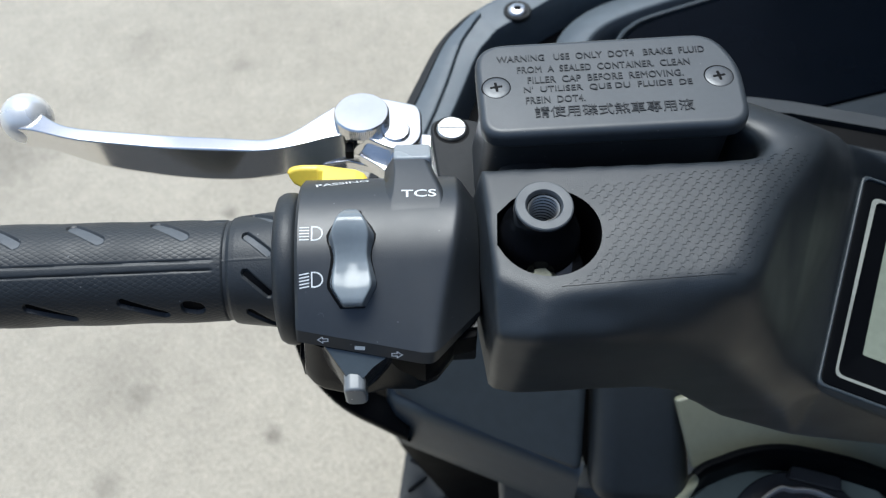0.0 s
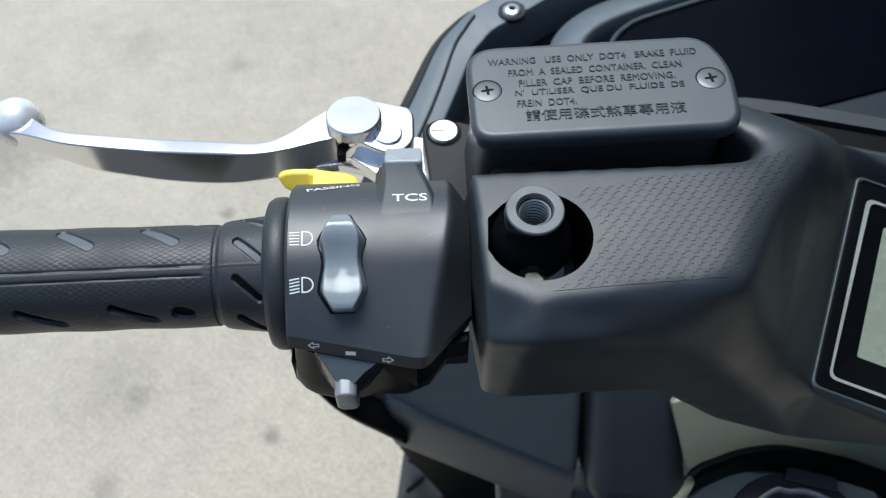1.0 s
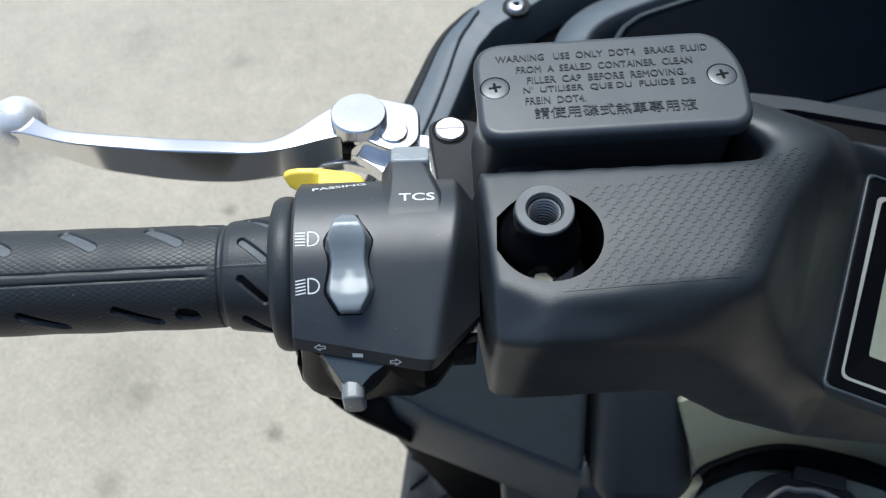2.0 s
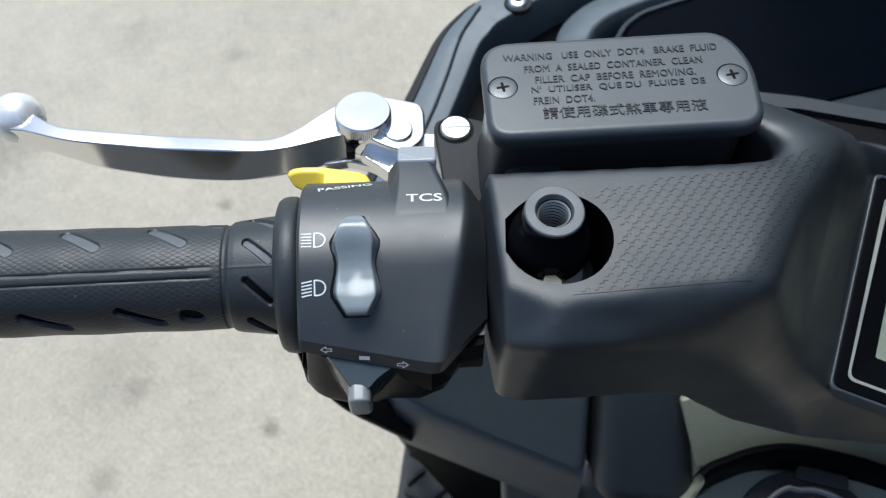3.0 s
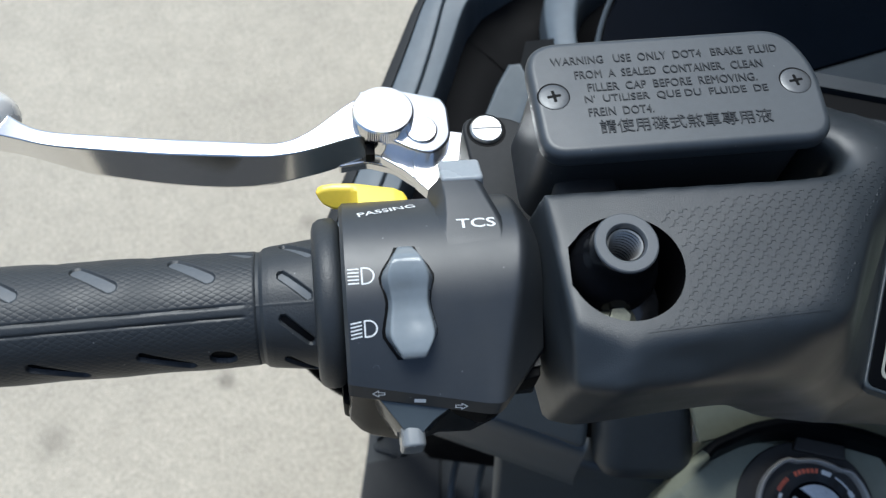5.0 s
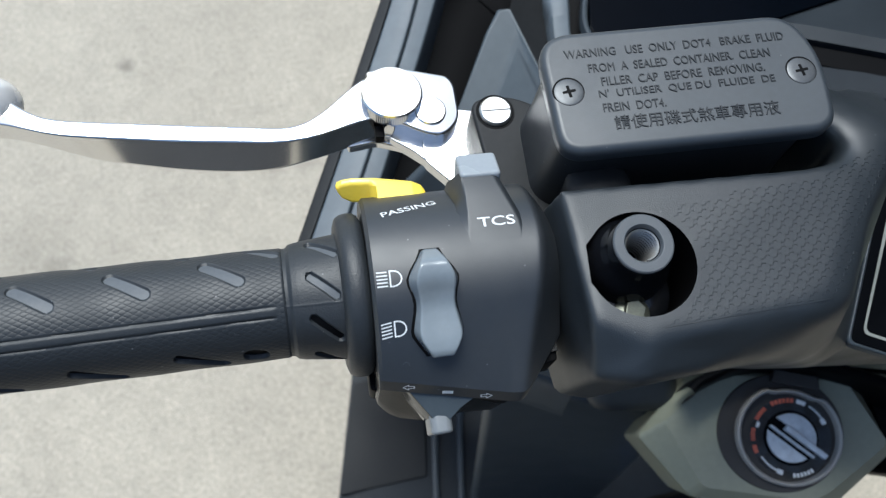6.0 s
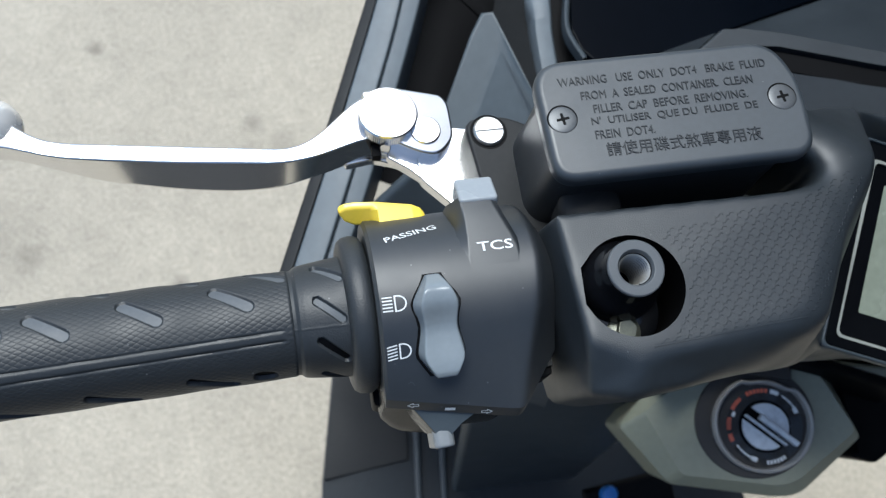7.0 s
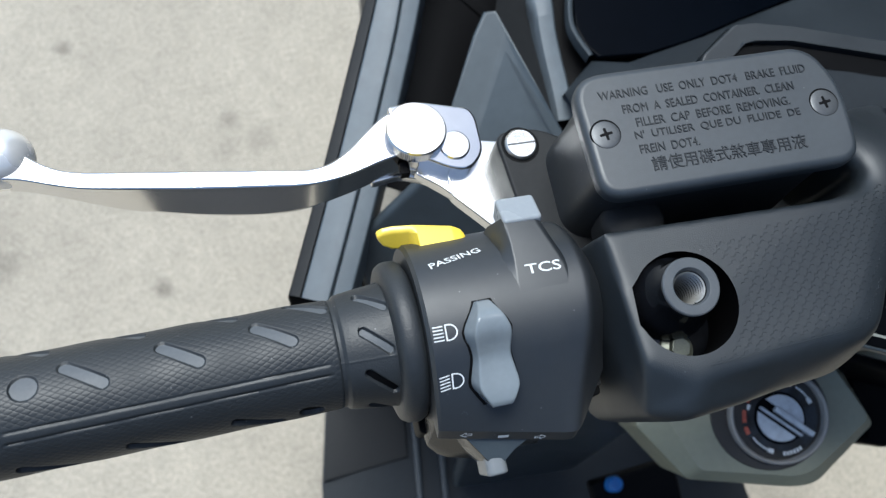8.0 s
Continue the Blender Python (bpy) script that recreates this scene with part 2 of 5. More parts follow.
def lettering(text, width, height, thick=0.0, bold=0.0):
    """Text in the built-in font as a bmesh, centred, in mm."""
    cu = bpy.data.curves.new("letters", "FONT")
    cu.body, cu.size, cu.align_x, cu.align_y = text, 1.0, "CENTER", "CENTER"
    cu.offset = bold
    cu.resolution_u = 3
    ob = new("letters", cu)
    bpy.context.view_layer.update()
    me = bpy.data.meshes.new_from_object(ob.evaluated_get(bpy.context.evaluated_depsgraph_get()))
    bm = bmesh.new()
    bm.from_mesh(me)
    bpy.data.objects.remove(ob)
    bpy.data.curves.remove(cu)
    bpy.data.meshes.remove(me)
    if not bm.verts:
        return bm
    xs, ys = [v.co.x for v in bm.verts], [v.co.y for v in bm.verts]
    x0, x1, y0, y1 = min(xs), max(xs), min(ys), max(ys)
    for v in bm.verts:
        v.co = ((v.co.x - (x0 + x1) / 2) * width / (x1 - x0), (v.co.y - (y0 + y1) / 2) * height / (y1 - y0), 0)
    if thick:
        made = bmesh.ops.extrude_face_region(bm, geom=list(bm.faces))
        for v in made["geom"]:
            if isinstance(v, bmesh.types.BMVert):
                v.co.z += thick
    return bm


def moved(bm, fn):
    """Carry all points of a bmesh given in mm through fn, into metres."""
    for v in bm.verts:
        v.co = Vector(fn(v.co)) * MM
    return bm


def slab(bm, top, thick, mat=0, bevel=0.0, seg=3):
    """A plate over a polygon of 3D points (mm), thickened downwards along its normal."""
    pts = [Vector(p) for p in top]
    nrm = Vector((0, 0, 0))
    for k in range(len(pts)):
        nrm += (pts[k - 1] - pts[0]).cross(pts[k] - pts[0])
    nrm.normalize()
    if nrm.z < 0:
        nrm = -nrm
    a = [bm.verts.new(p * MM) for p in pts]
    b = [bm.verts.new((p - nrm * thick) * MM) for p in pts]
    faces = [bm.faces.new(a), bm.faces.new(b[::-1])]
    for k in range(len(pts)):
        faces.append(bm.faces.new((a[k - 1], a[k], b[k], b[k - 1])))
    for f in faces:
        f.material_index = mat
    if bevel:
        edges = set(e for f in faces for e in f.edges)
        bmesh.ops.bevel(bm, geom=list(edges), offset=bevel * MM, segments=seg, affect="EDGES", profile=0.5)


def interp(x, table):
    for (x0, *v0), (x1, *v1) in zip(table, table[1:]):
        if x <= x1:
            t = max(0.0, (x - x0) / (x1 - x0))
            return [a + (b - a) * t for a, b in zip(v0, v1)]
    return list(table[-1][1:])


# ---- ground ----
def ground_material():
    m = bpy.data.materials.new("worn_concrete")
    m.use_nodes = True
    nt = m.node_tree
    b = nt.nodes["Principled BSDF"]
    b.inputs["Roughness"].default_value = 0.85
    tc = nt.nodes.new("ShaderNodeTexCoord")

    def noise_(scale, detail, rough=0.6):
        n = nt.nodes.new("ShaderNodeTexNoise")
        n.inputs["Scale"].default_value, n.inputs["Detail"].default_value, n.inputs["Roughness"].default_value = scale, detail, rough
        nt.links.new(tc.outputs["Object"], n.inputs["Vector"])
        return n

    def ranged(sock, a, b_, c, d):
        r = nt.nodes.new("ShaderNodeMapRange")
        for key, v in (("From Min", a), ("From Max", b_), ("To Min", c), ("To Max", d)):
            r.inputs[key].default_value = v
        nt.links.new(sock, r.inputs["Value"])
        return r.outputs[0]

    def times(s1, s2):
        r = nt.nodes.new("ShaderNodeMath")
        r.operation = "MULTIPLY"
        nt.links.new(s1, r.inputs[0])
        nt.links.new(s2, r.inputs[1])
        return r.outputs[0]
    big = ranged(noise_(2.2, 4).outputs["Fac"], 0.3, 0.7, 0.9, 1.08)
    mid = times(ranged(noise_(14, 5).outputs["Fac"], 0.3, 0.7, 0.94, 1.05), ranged(noise_(38, 3).outputs["Fac"], 0.32, 0.68, 0.94, 1.05))
    fine = ranged(noise_(150, 4, 0.8).outputs["Fac"], 0.3, 0.7, 0.70, 1.24)
    total = times(times(big, mid), fine)
    wob = noise_(40, 3)
    # oil spots and worn patches: x, y, radius, how dark
    for x, y, r, k in ((-0.282, 0.507, 0.015, 0.6), (-0.545, 0.455, 0.026, 0.72), (-0.556, 0.63, 0.07, 0.88), (-0.353, 1.357, 0.028, 0.8), (-0.368, 0.962, 0.014, 0.6),
                       (-0.127, 0.764, 0.016, 0.72), (-0.089, 0.719, 0.026, 0.8), (-0.141, 0.711, 0.024, 0.86), (-0.504, 0.601, 0.022, 0.75), (-0.831, 1.184, 0.1, 0.72), (-0.58, 1.458, 0.06, 0.86)):
        d = nt.nodes.new("ShaderNodeVectorMath")
        d.operation = "DISTANCE"
        d.inputs[1].default_value = (x, y, 0)
        nt.links.new(tc.outputs["Object"], d.inputs[0])
        ad = nt.nodes.new("ShaderNodeMath")
        ad.operation = "MULTIPLY_ADD"
        ad.inputs[1].default_value = r * 1.6
        nt.links.new(wob.outputs["Fac"], ad.inputs[0])
        nt.links.new(d.outputs["Value"], ad.inputs[2])
        total = times(total, ranged(ad.outputs[0], r * 1.0, r * 2.2, k, 1.0))
    col = nt.nodes.new("ShaderNodeVectorMath")
    col.operation = "SCALE"
    col.inputs[0].default_value = (0.452, 0.407, 0.330)
    nt.links.new(total, col.inputs["Scale"])
    nt.links.new(col.outputs[0], b.inputs["Base Color"])
    bp = nt.nodes.new("ShaderNodeBump")
    bp.inputs["Strength"].default_value, bp.inputs["Distance"].default_value = 0.5, 0.004
    nt.links.new(noise_(160, 5, 0.7).outputs["Fac"], bp.inputs["Height"])
    nt.links.new(bp.outputs[0], b.inputs["Normal"])
    return m


bm = bmesh.new()
steps = [-600, -60, -12, -4, -2, -1, 0, 1, 2, 4, 12, 60, 600]
grid = [[bm.verts.new((x, y, 0)) for x in steps] for y in steps]
for j in range(len(steps) - 1):
    for i in range(len(steps) - 1):
        bm.faces.new((grid[j][i], grid[j][i + 1], grid[j + 1][i + 1], grid[j + 1][i]))
tagged(part("ground", bm, ground_material(), None), "pale worn concrete ground with small dark oil spots", "ground", kind="structure")

# an unseen plain wall added behind the rider's seat to cut ground bounce
bm = bmesh.new()
prism(bm, [(-4000, -1650), (1480, -1650), (1480, -1400), (-4000, -1400)], -20, 1800, 20)
tagged(part("unseen_wall_south", bm, material("unseen_dark_wall", (0.07, 0.07, 0.072), 0.85, scale=3, vary=0.2, bump=0.5, bump_scale=60), None), "plain dark grey wall behind the scooter, unseen, added to cut bounced light", "wall", kind="structure")

# a second unseen wall, added to keep sunlit ground from lighting the skirt
bm = bmesh.new()
prism(bm, [(1500, -1650), (1750, -1650), (1750, 2600), (1500, 2600)], -20, 2950, 20)
tagged(part("unseen_wall_east", bm, bpy.data.materials["unseen_dark_wall"], None), "plain dark grey wall beside the scooter, unseen, added to cut bounced light", "wall", kind="structure")

# ---- the scooter ----
scooter = tagged(new("motor_scooter"), "matte black motor scooter with a silver brake lever, parked on concrete", "scooter")


# left grip
def grip():
    slots = []  # middle along the bar, angle, half length, half width, slant in mm of arc a mm
    for a, ph in ((-104.8, 74.5), (-80.2, 72.0), (-55.0, 69.0), (-130.0, 76)):
        slots.append((a, ph, 5.5, 1.85, 0.70))
    for a, ph in ((-45.0, 37), (-70, 22), (-95, 22), (-120, 22)):
        slots.append((a, ph, 5.5, 1.7, 0.70))
    for a, ph in ((-90.5, 169), (-62.7, 166), (-118, 171)):
        slots.append((a, ph, 6.4, 1.5, 0.45))
    slots[3] = (-119.4, 77.0, 0.0, 3.6, 0.0)
    slots.append((-47.8, 166, 1.2, 2.4, 0.3))
    r0, na, nph = 16.3, 600, 330
    a0, a1 = -168.0, -37.8

    def depth(a, ph):
        best = 0.0
        for sa, sp, hl, hw, sl in slots:
            da, ds = a - sa, math.radians(ph - sp) * r0
            c = 1 / math.hypot(1, sl)
            u, v = (da + sl * ds) * c, (ds - sl * da) * c
            d = math.hypot(max(0.0, abs(u) - hl), v) - hw
            best = max(best, min(1.0, max(0.0, 0.5 - d / 0.24)))
        return best
    bm = bmesh.new()
    rows = []
    for i in range(na + 1):
        a = a0 + (a1 - a0) * i / na
        row = []
        for k in range(nph):
            ph = 360.0 * k / nph
            r = r0 + 0.25 * math.cos(math.radians(a * 14)) * (0.5 - 0.5 * math.cos(math.radians(ph - 110)))
            d = depth(a, ph)
            # the long raised bead with a groove on each side
            line = math.radians(ph - (118.5 + (a + 83) * -0.055)) * r0
            if -126 < a < -40.5:
                e = abs(line)
                end = min(1.0, min(a + 126, -40.5 - a) / 1.5)
                r += end * (0.18 * max(0.0, 1 - (e / 1.2) ** 4) - 0.4 * max(0.0, 1 - abs(e - 1.6) / 0.45))
            r -= (0.65 if ph < 120 else 1.3) * d
            end_round = max(0.0, 1 - (a1 - a) / 1.2)
            r -= 0.7 * end_round ** 2
            c = math.radians(ph)
            row.append((bm.verts.new(Vector((a, r * math.cos(c), r * math.sin(c))) * MM), d, abs(line) < 2.2 and -127 < a < -40, ph))
        rows.append(row)
    for p, q in zip(rows, rows[1:]):
        for k in range(nph):
            four = (p[k], p[(k + 1) % nph], q[(k + 1) % nph], q[k])
            f = bm.faces.new([v[0] for v in four])
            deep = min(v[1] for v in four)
            # slot floors: sheen painted pale on top, shade painted black on the rider's side
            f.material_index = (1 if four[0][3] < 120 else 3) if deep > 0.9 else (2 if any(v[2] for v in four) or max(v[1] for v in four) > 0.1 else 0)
    bm.faces.new([v[0] for v in rows[0]])
    bm.faces.new([v[0] for v in rows[-1]])
    g = part("handlebar_grip", bm, [KNURL, SHEEN_SCUFF, RUBBER, DEEP], scooter, "black knurled rubber grip with slanted slots", GRIP, smooth=60)
    # inner collar with its own slots, and the flange
    slots[:] = [(-27.6, 96.5, 4.4, 1.2, 0.85), (-27.5, 136, 4.4, 1.2, 0.85), (-27.0, 55.6, 4.4, 1.2, 0.85), (-26.8, 180, 4.6, 1.25, 0.85), (-26.8, 10, 4.6, 1.25, 0.85)]
    bm = bmesh.new()
    rows = []
    prof = ((-38.2, 15.9), (-37.2, 16.0), (-36.2, 16.9), (-34.5, 17.3), (-23.5, 18.6), (-21.0, 19.0))
    for i in range(91):
        a = -38.2 + 17.2 * i / 90
        row = []
        for k in range(nph):
            ph = 360.0 * k / nph
            d = depth(a, ph)
            seam = 0.25 * max(0.0, 1 - abs(math.radians(ph - 112) * 17) / 0.25)
            r = interp(a, prof)[0] - 1.0 * d + seam
            c = math.radians(ph)
            row.append((bm.verts.new(Vector((a, r * math.cos(c), r * math.sin(c))) * MM), d, ph))
        rows.append(row)
    for p, q in zip(rows, rows[1:]):
        for k in range(nph):
            four = (p[k], p[(k + 1) % nph], q[(k + 1) % nph], q[k])
            # collar slots likewise: upper floors pale as if shining, rear ones shaded black
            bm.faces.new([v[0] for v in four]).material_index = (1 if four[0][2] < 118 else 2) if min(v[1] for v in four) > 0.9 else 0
    part("collar", bm, [RUBBER, SHEEN_SCUFF, DEEP], g, "smooth tapered rubber collar", smooth=60)
    bm = bmesh.new()
    prof = [(18.0, -22.5), (21.2, -22.6), (23.2, -21.9), (24.2, -20.4), (24.5, -18.6), (24.4, -16.8), (23.6, -15.4), (22.0, -14.6), (14.0, -14.5)]
    turned(bm, prof, 72, Matrix(((0, 0, 1, 0), (1, 0, 0, 0), (0, 1, 0, 0), (0, 0, 0, 1))))
    part("flange", bm, RUBBER, g, "thick rounded rubber flange")
    return g


grip()

# ---- switch housing ----


def section(a):
    """The housing's outline across the bar: points from its front over the top to the rear lip. Past a slanting crease the inner end is chamfered."""
    r, kb, kc = interp(min(a, 24.0), [(-14.4, 27.8, -31.2, 10.4), (-13.4, 28.9, -31.6, 10.6), (22.0, 29.1, -38.8, 8.6), (24.0, 29.1, -39.0, 8.8)])
    top = [(r * math.cos(radians(p)), r * math.sin(radians(p))) for p in range(-20, 119, 3)]
    p0 = Vector(top[-1])
    tang = Vector((-math.sin(radians(118)), math.cos(radians(118))))
    lip = Vector((kb, kc))
    k = lip + Vector((1.7, 3.9))
    ctrl = p0 + tang * (k - p0).length * 0.52
    for j in range(1, 13):
        t = j / 12
        top.append(tuple(p0 * (1 - t) ** 2 + ctrl * 2 * t * (1 - t) + k * t * t))
    for j in range(1, 5):
        top.append(tuple(k.lerp(lip, j / 4)))
    out = []
    for b, c in top:
        u = min(1.0, max(0.0, (math.degrees(math.atan2(c, b)) - 80) / 87))
        past = a - (35.0 - 9.4 * u ** 1.3)
        past = past if past > 1.5 else (max(0.0, past + 1.5) ** 2 / 6.0)
        f = 1 - past * (0.05 - 0.019 * u)
        out.append((b * f, c * f))
    return out


def on_housing(a, s, lift=0.0):
    """A point on the housing, s mm round from its crown towards the rear, raised by lift."""
    pts = section(a)
    crown = min(range(len(pts)), key=lambda k: abs(pts[k][0]))
    if s < 0:
        r = Vector(pts[crown]).length
        p = math.pi / 2 + s / r
        return (a, (r + lift) * math.cos(p), (r + lift) * math.sin(p))
    k = crown
    left = s
    while k < len(pts) - 2:
        d = (Vector(pts[k + 1]) - Vector(pts[k])).length
        if left <= d:
            break
        left -= d
        k += 1
    d = (Vector(pts[k + 1]) - Vector(pts[k])).normalized()
    p = Vector(pts[k]) + d * left + Vector((d.y, -d.x)) * lift
    return (a, p.x, p.y)


def housing():
    stations = [-14.4, -14.1, -13.4, -8, 0, 8, 16, 20, 21, 22, 22.6, 23.2, 23.8, 24.4, 25, 26, 27, 28, 29, 30, 31, 32, 32.6, 33.2, 33.8, 34.5, 35.2, 36, 37, 38.2, 39.4, 39.8, 40.2]
    rings = []
    for a in stations:
        top = section(a)
        kb, kc = top[-1]
        r = Vector(top[0]).length
        ring = [(a, b, c) for b, c in top]
        ring += [(a, kb + 0.5, kc - 0.7), (a, kb + 1.8, kc - 1.0), (a, kb + 5, kc - 1.4), (a, -r * 0.8, -r * 0.35), (a, -r * 0.45, -r * 0.6), (a, 0, -r * 0.75), (a, r * 0.5, -r * 0.65)]
        rings.append(ring)
    bm = bmesh.new()
    loft(bm, rings)
    h = part("switch_housing", bm, SATIN, scooter, "black plastic left-hand switch housing", BAR, smooth=24)

    # lower shell with the dark recess for the indicator switch
    bm = bmesh.new()
    rings = []
    for a, kb, cb, ct in ((-15.2, -20, -10, 4), (-14.6, -24, -12, 6), (-11, -26.5, -13, 6), (-8.6, -27.0, -14, 6), (-8.4, -30.5, -14, 8), (-2, -32.4, -15, 8), (8, -34.6, -15, 7.6), (18, -36.4, -15, 7.4), (23, -37.2, -14.5, 7.4), (27, -35.6, -13, 6.6), (31, -31.2, -11, 5.4), (35, -25.6, -8, 3.5), (38, -21.4, -6, 1.5)):
        rings.append([(a, 20, 0), (a, -10, 6), (a, kb + 3.0, ct), (a, kb + 0.9, ct - 2), (a, kb + 0.4, -2), (a, kb + 0.7, cb * 0.55), (a, kb + 2.0, cb * 0.85), (a, kb + 5, cb), (a, -8, min(cb, -12)), (a, 8, -20)])
    loft(bm, rings)
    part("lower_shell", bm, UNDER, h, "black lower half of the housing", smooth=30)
    bm = bmesh.new()
    prism(bm, rpoly([(29.5, -29.5), (39.2, -27.5), (39.2, -12), (29.5, -12)], 1.0, 3), -7, 3.0, 0.7, 2)
    part("cable_block", bm, DEEP, h, "small square black block", smooth=40)
    bm = bmesh.new()
    prism(bm, rpoly([(-16.4, -27.5), (-8.6, -29.6), (-8.6, -14), (-16.4, -14)], 1.2, 3), -21, -8, 1.0, 2)
    part("cable_guide", bm, UNDER, h, "black cable guide", smooth=40)

    # rocker for the headlamp beam
    bm = bmesh.new()
    # along it: half width at the foot, half width on top, height, hollow
    prof = [(-1.6, 2.5, 1.6, 0.2, 0.0), (-1.0, 2.8, 1.8, 2.4, 0.0), (0.6, 3.9, 2.4, 4.5, 0.0), (2.6, 5.3, 3.4, 6.5, 0.1), (3.5, 5.9, 3.9, 6.9, 0.2), (5.8, 7.0, 5.0, 6.6, 0.5), (7.5, 6.8, 5.2, 5.8, 0.8), (9.5, 6.1, 4.8, 4.6, 0.9), (12.0, 5.6, 4.5, 3.7, 0.9), (14.0, 5.7, 4.6, 3.6, 0.9), (17.0, 6.4, 5.2, 4.4, 0.8), (19.8, 7.0, 5.6, 5.4, 0.6), (21.5, 6.8, 5.3, 5.9, 0.4), (24.4, 5.1, 3.7, 6.4, 0.2), (26.0, 4.1, 2.9, 6.0, 0.1), (26.7, 3.6, 2.6, 4.2, 0.0), (27.0, 3.3, 2.4, 0.2, 0.0)]
    rings = []
    dense = np.arange(-1.6, 27.01, 0.1)
    curve = [np.polyfit(dense, [on_housing(2.3, v)[c] for v in dense], 5) for c in (1, 2)]
    rows = np.array([interp(v, prof) for v in dense])
    for k in range(len(dense)):
        reach = max(0.05, min(0.9, (dense[k] + 1.6) / 2.2, (27.0 - dense[k]) / 2.2))
        weigh = np.exp(-((dense - dense[k]) / reach) ** 2)
        w, wt, h_, dish = (rows * weigh[:, None]).sum(0) / weigh.sum()
        p = Vector([np.polyval(c, dense[k]) for c in curve])
        d = Vector([np.polyval(np.polyder(c), dense[k]) for c in curve]).normalized()
        hull = rpoly([(-w, -0.8), (-wt, h_), (0, h_ - dish), (wt, h_), (w, -0.8)], [0.1, 0.7, 3.2, 0.7, 0.1], 6)
        rings.append([(2.3 + x + dense[k] * 0.02, p.x + d.y * z, p.y - d.x * z) for x, z in hull])
    loft(bm, rings)
    part("beam_switch", bm, SWITCH, h, "grey two-hump rocker switch for the headlamp", smooth=35)
    # black sheet just above the housing, painting the rocker's shadow line
    bm = bmesh.new()
    ring0, ring1 = [], []
    outline = [(s, interp(s, prof)[0] + 0.28) for s in (-1.9, -1.0, 0.6, 2.6, 3.6, 5.8, 7.5, 10, 12.5, 15, 17, 20, 21.5, 24.4, 26.7, 27.4)]
    loop = [(2.3 + w, s) for s, w in outline] + [(2.3 - w, s) for s, w in outline[::-1]]
    f = bm.faces.new([bm.verts.new(Vector(on_housing(x, s, 0.12)) * MM) for x, s in loop])
    bmesh.ops.triangulate(bm, faces=[f])
    part("switch_gap_shade", bm, DEEP, h, "black sheet painting the shadow line round the rocker", smooth=0)

    # traction control button and its boss
    bm = bmesh.new()
    rings = []
    for b, al, ar, c0, c1 in ((0.0, 13.0, 31.5, 22, 29.0), (3.0, 13.0, 31.8, 22, 29.0), (5.0, 13.2, 32.0, 22, 28.85), (8.0, 13.6, 31.8, 20, 28.5), (12, 14.0, 30.8, 18, 28.0), (17, 14.2, 29.2, 14, 27.4), (23, 14.2, 27.4, 11, 26.5), (25.6, 14.4, 27.0, 8, 25.6)):
        edge = math.sqrt(29.1 ** 2 - b * b) if b < 20 else 20.0
        rings.append([(al - 3.2, b, c0), (al - 2.6, b, min(edge, c1) - 0.8), (al + 0.6, b, c1 - 0.25), (al + 1.3, b, c1), (ar - 3.5, b, c1), (ar - 2.4, b, c1 - 0.3), (ar - 1.4, b, c1 - 1.0), (ar + 1.2, b, c0)])
    loft(bm, rings)
    part("button_boss", bm, SATIN, h, smooth=30)
    bm = bmesh.new()
    prism(bm, rrect(6.0, 5.0, 1.2, 4), -4, 3.4, 1.0)
    for v in bm.verts:
        v.co = tilt_to(20.8, 26.8, 22.0, 0, 0.42, 0.9) @ (v.co / MM) * MM
    part("traction_button", bm, PALE, h, "light grey push button")

    # flash-to-pass trigger
    bm = bmesh.new()
    rings = []
    for k in range(121):
        x = -20.6 + 26.6 * k / 120
        front, rear, top, thick = interp(x, [(-20.6, 30.9, 30.1, 14.2, 1.0), (-20.2, 31.6, 28.9, 14.7, 2.0), (-18.8, 32.0, 27.6, 15.3, 3.0), (-16.0, 32.0, 26.5, 15.9, 3.6), (-12.0, 31.5, 25.9, 16.4, 4.1), (-10.4, 31.3, 25.4, 16.5, 4.5), (-9.6, 31.2, 23.6, 16.6, 5.0), (-8.9, 31.1, 19.0, 16.6, 5.5), (2.0, 29.2, 15.0, 16.2, 6.0), (4.6, 28.0, 15.0, 15.8, 6.0), (5.6, 26.6, 15.0, 15.4, 6.0), (6.0, 25.5, 15.5, 15.0, 5.0)])
        q = max(0.0, min(1.0, (x + 10.8) / 2.0))
        rear = max(rear, 19.0)
        back = (top - (front - 2.0 - rear) * 1.5) * (1 - q) + (top + 1.6) * q
        low = min(top - thick, back - 1.2)
        pts = rpoly([(front, top), (front + 0.4, low), (rear + 0.4, low), (rear, back), (front - 2.0, top + q * 3.2 / (front - rear))], [0.5, 0.6, 0.6, 0.6, 0.8], 4)
        rings.append([(x, p[0], p[1] - 1.2) for p in pts])
    loft(bm, rings)
    part("passing_trigger", bm, YELLOW, h, "bright yellow finger trigger", smooth=24)

    # printed marks
    for text, a, s, w, hh, rot in (("TCS", 22.6, -8.6, 10.6, 3.05, 2), ("PASSING", -1.2, -17.3, 16.4, 2.2, -14)):
        bm = lettering(text, w, hh, bold=0.012)
        bmesh.ops.triangulate(bm, faces=bm.faces)
        bmesh.ops.subdivide_edges(bm, edges=[e for e in bm.edges if e.calc_length() > 0.8], cuts=1)
        bmesh.ops.triangulate(bm, faces=bm.faces)
        cr, sr = math.cos(radians(rot)), math.sin(radians(rot))
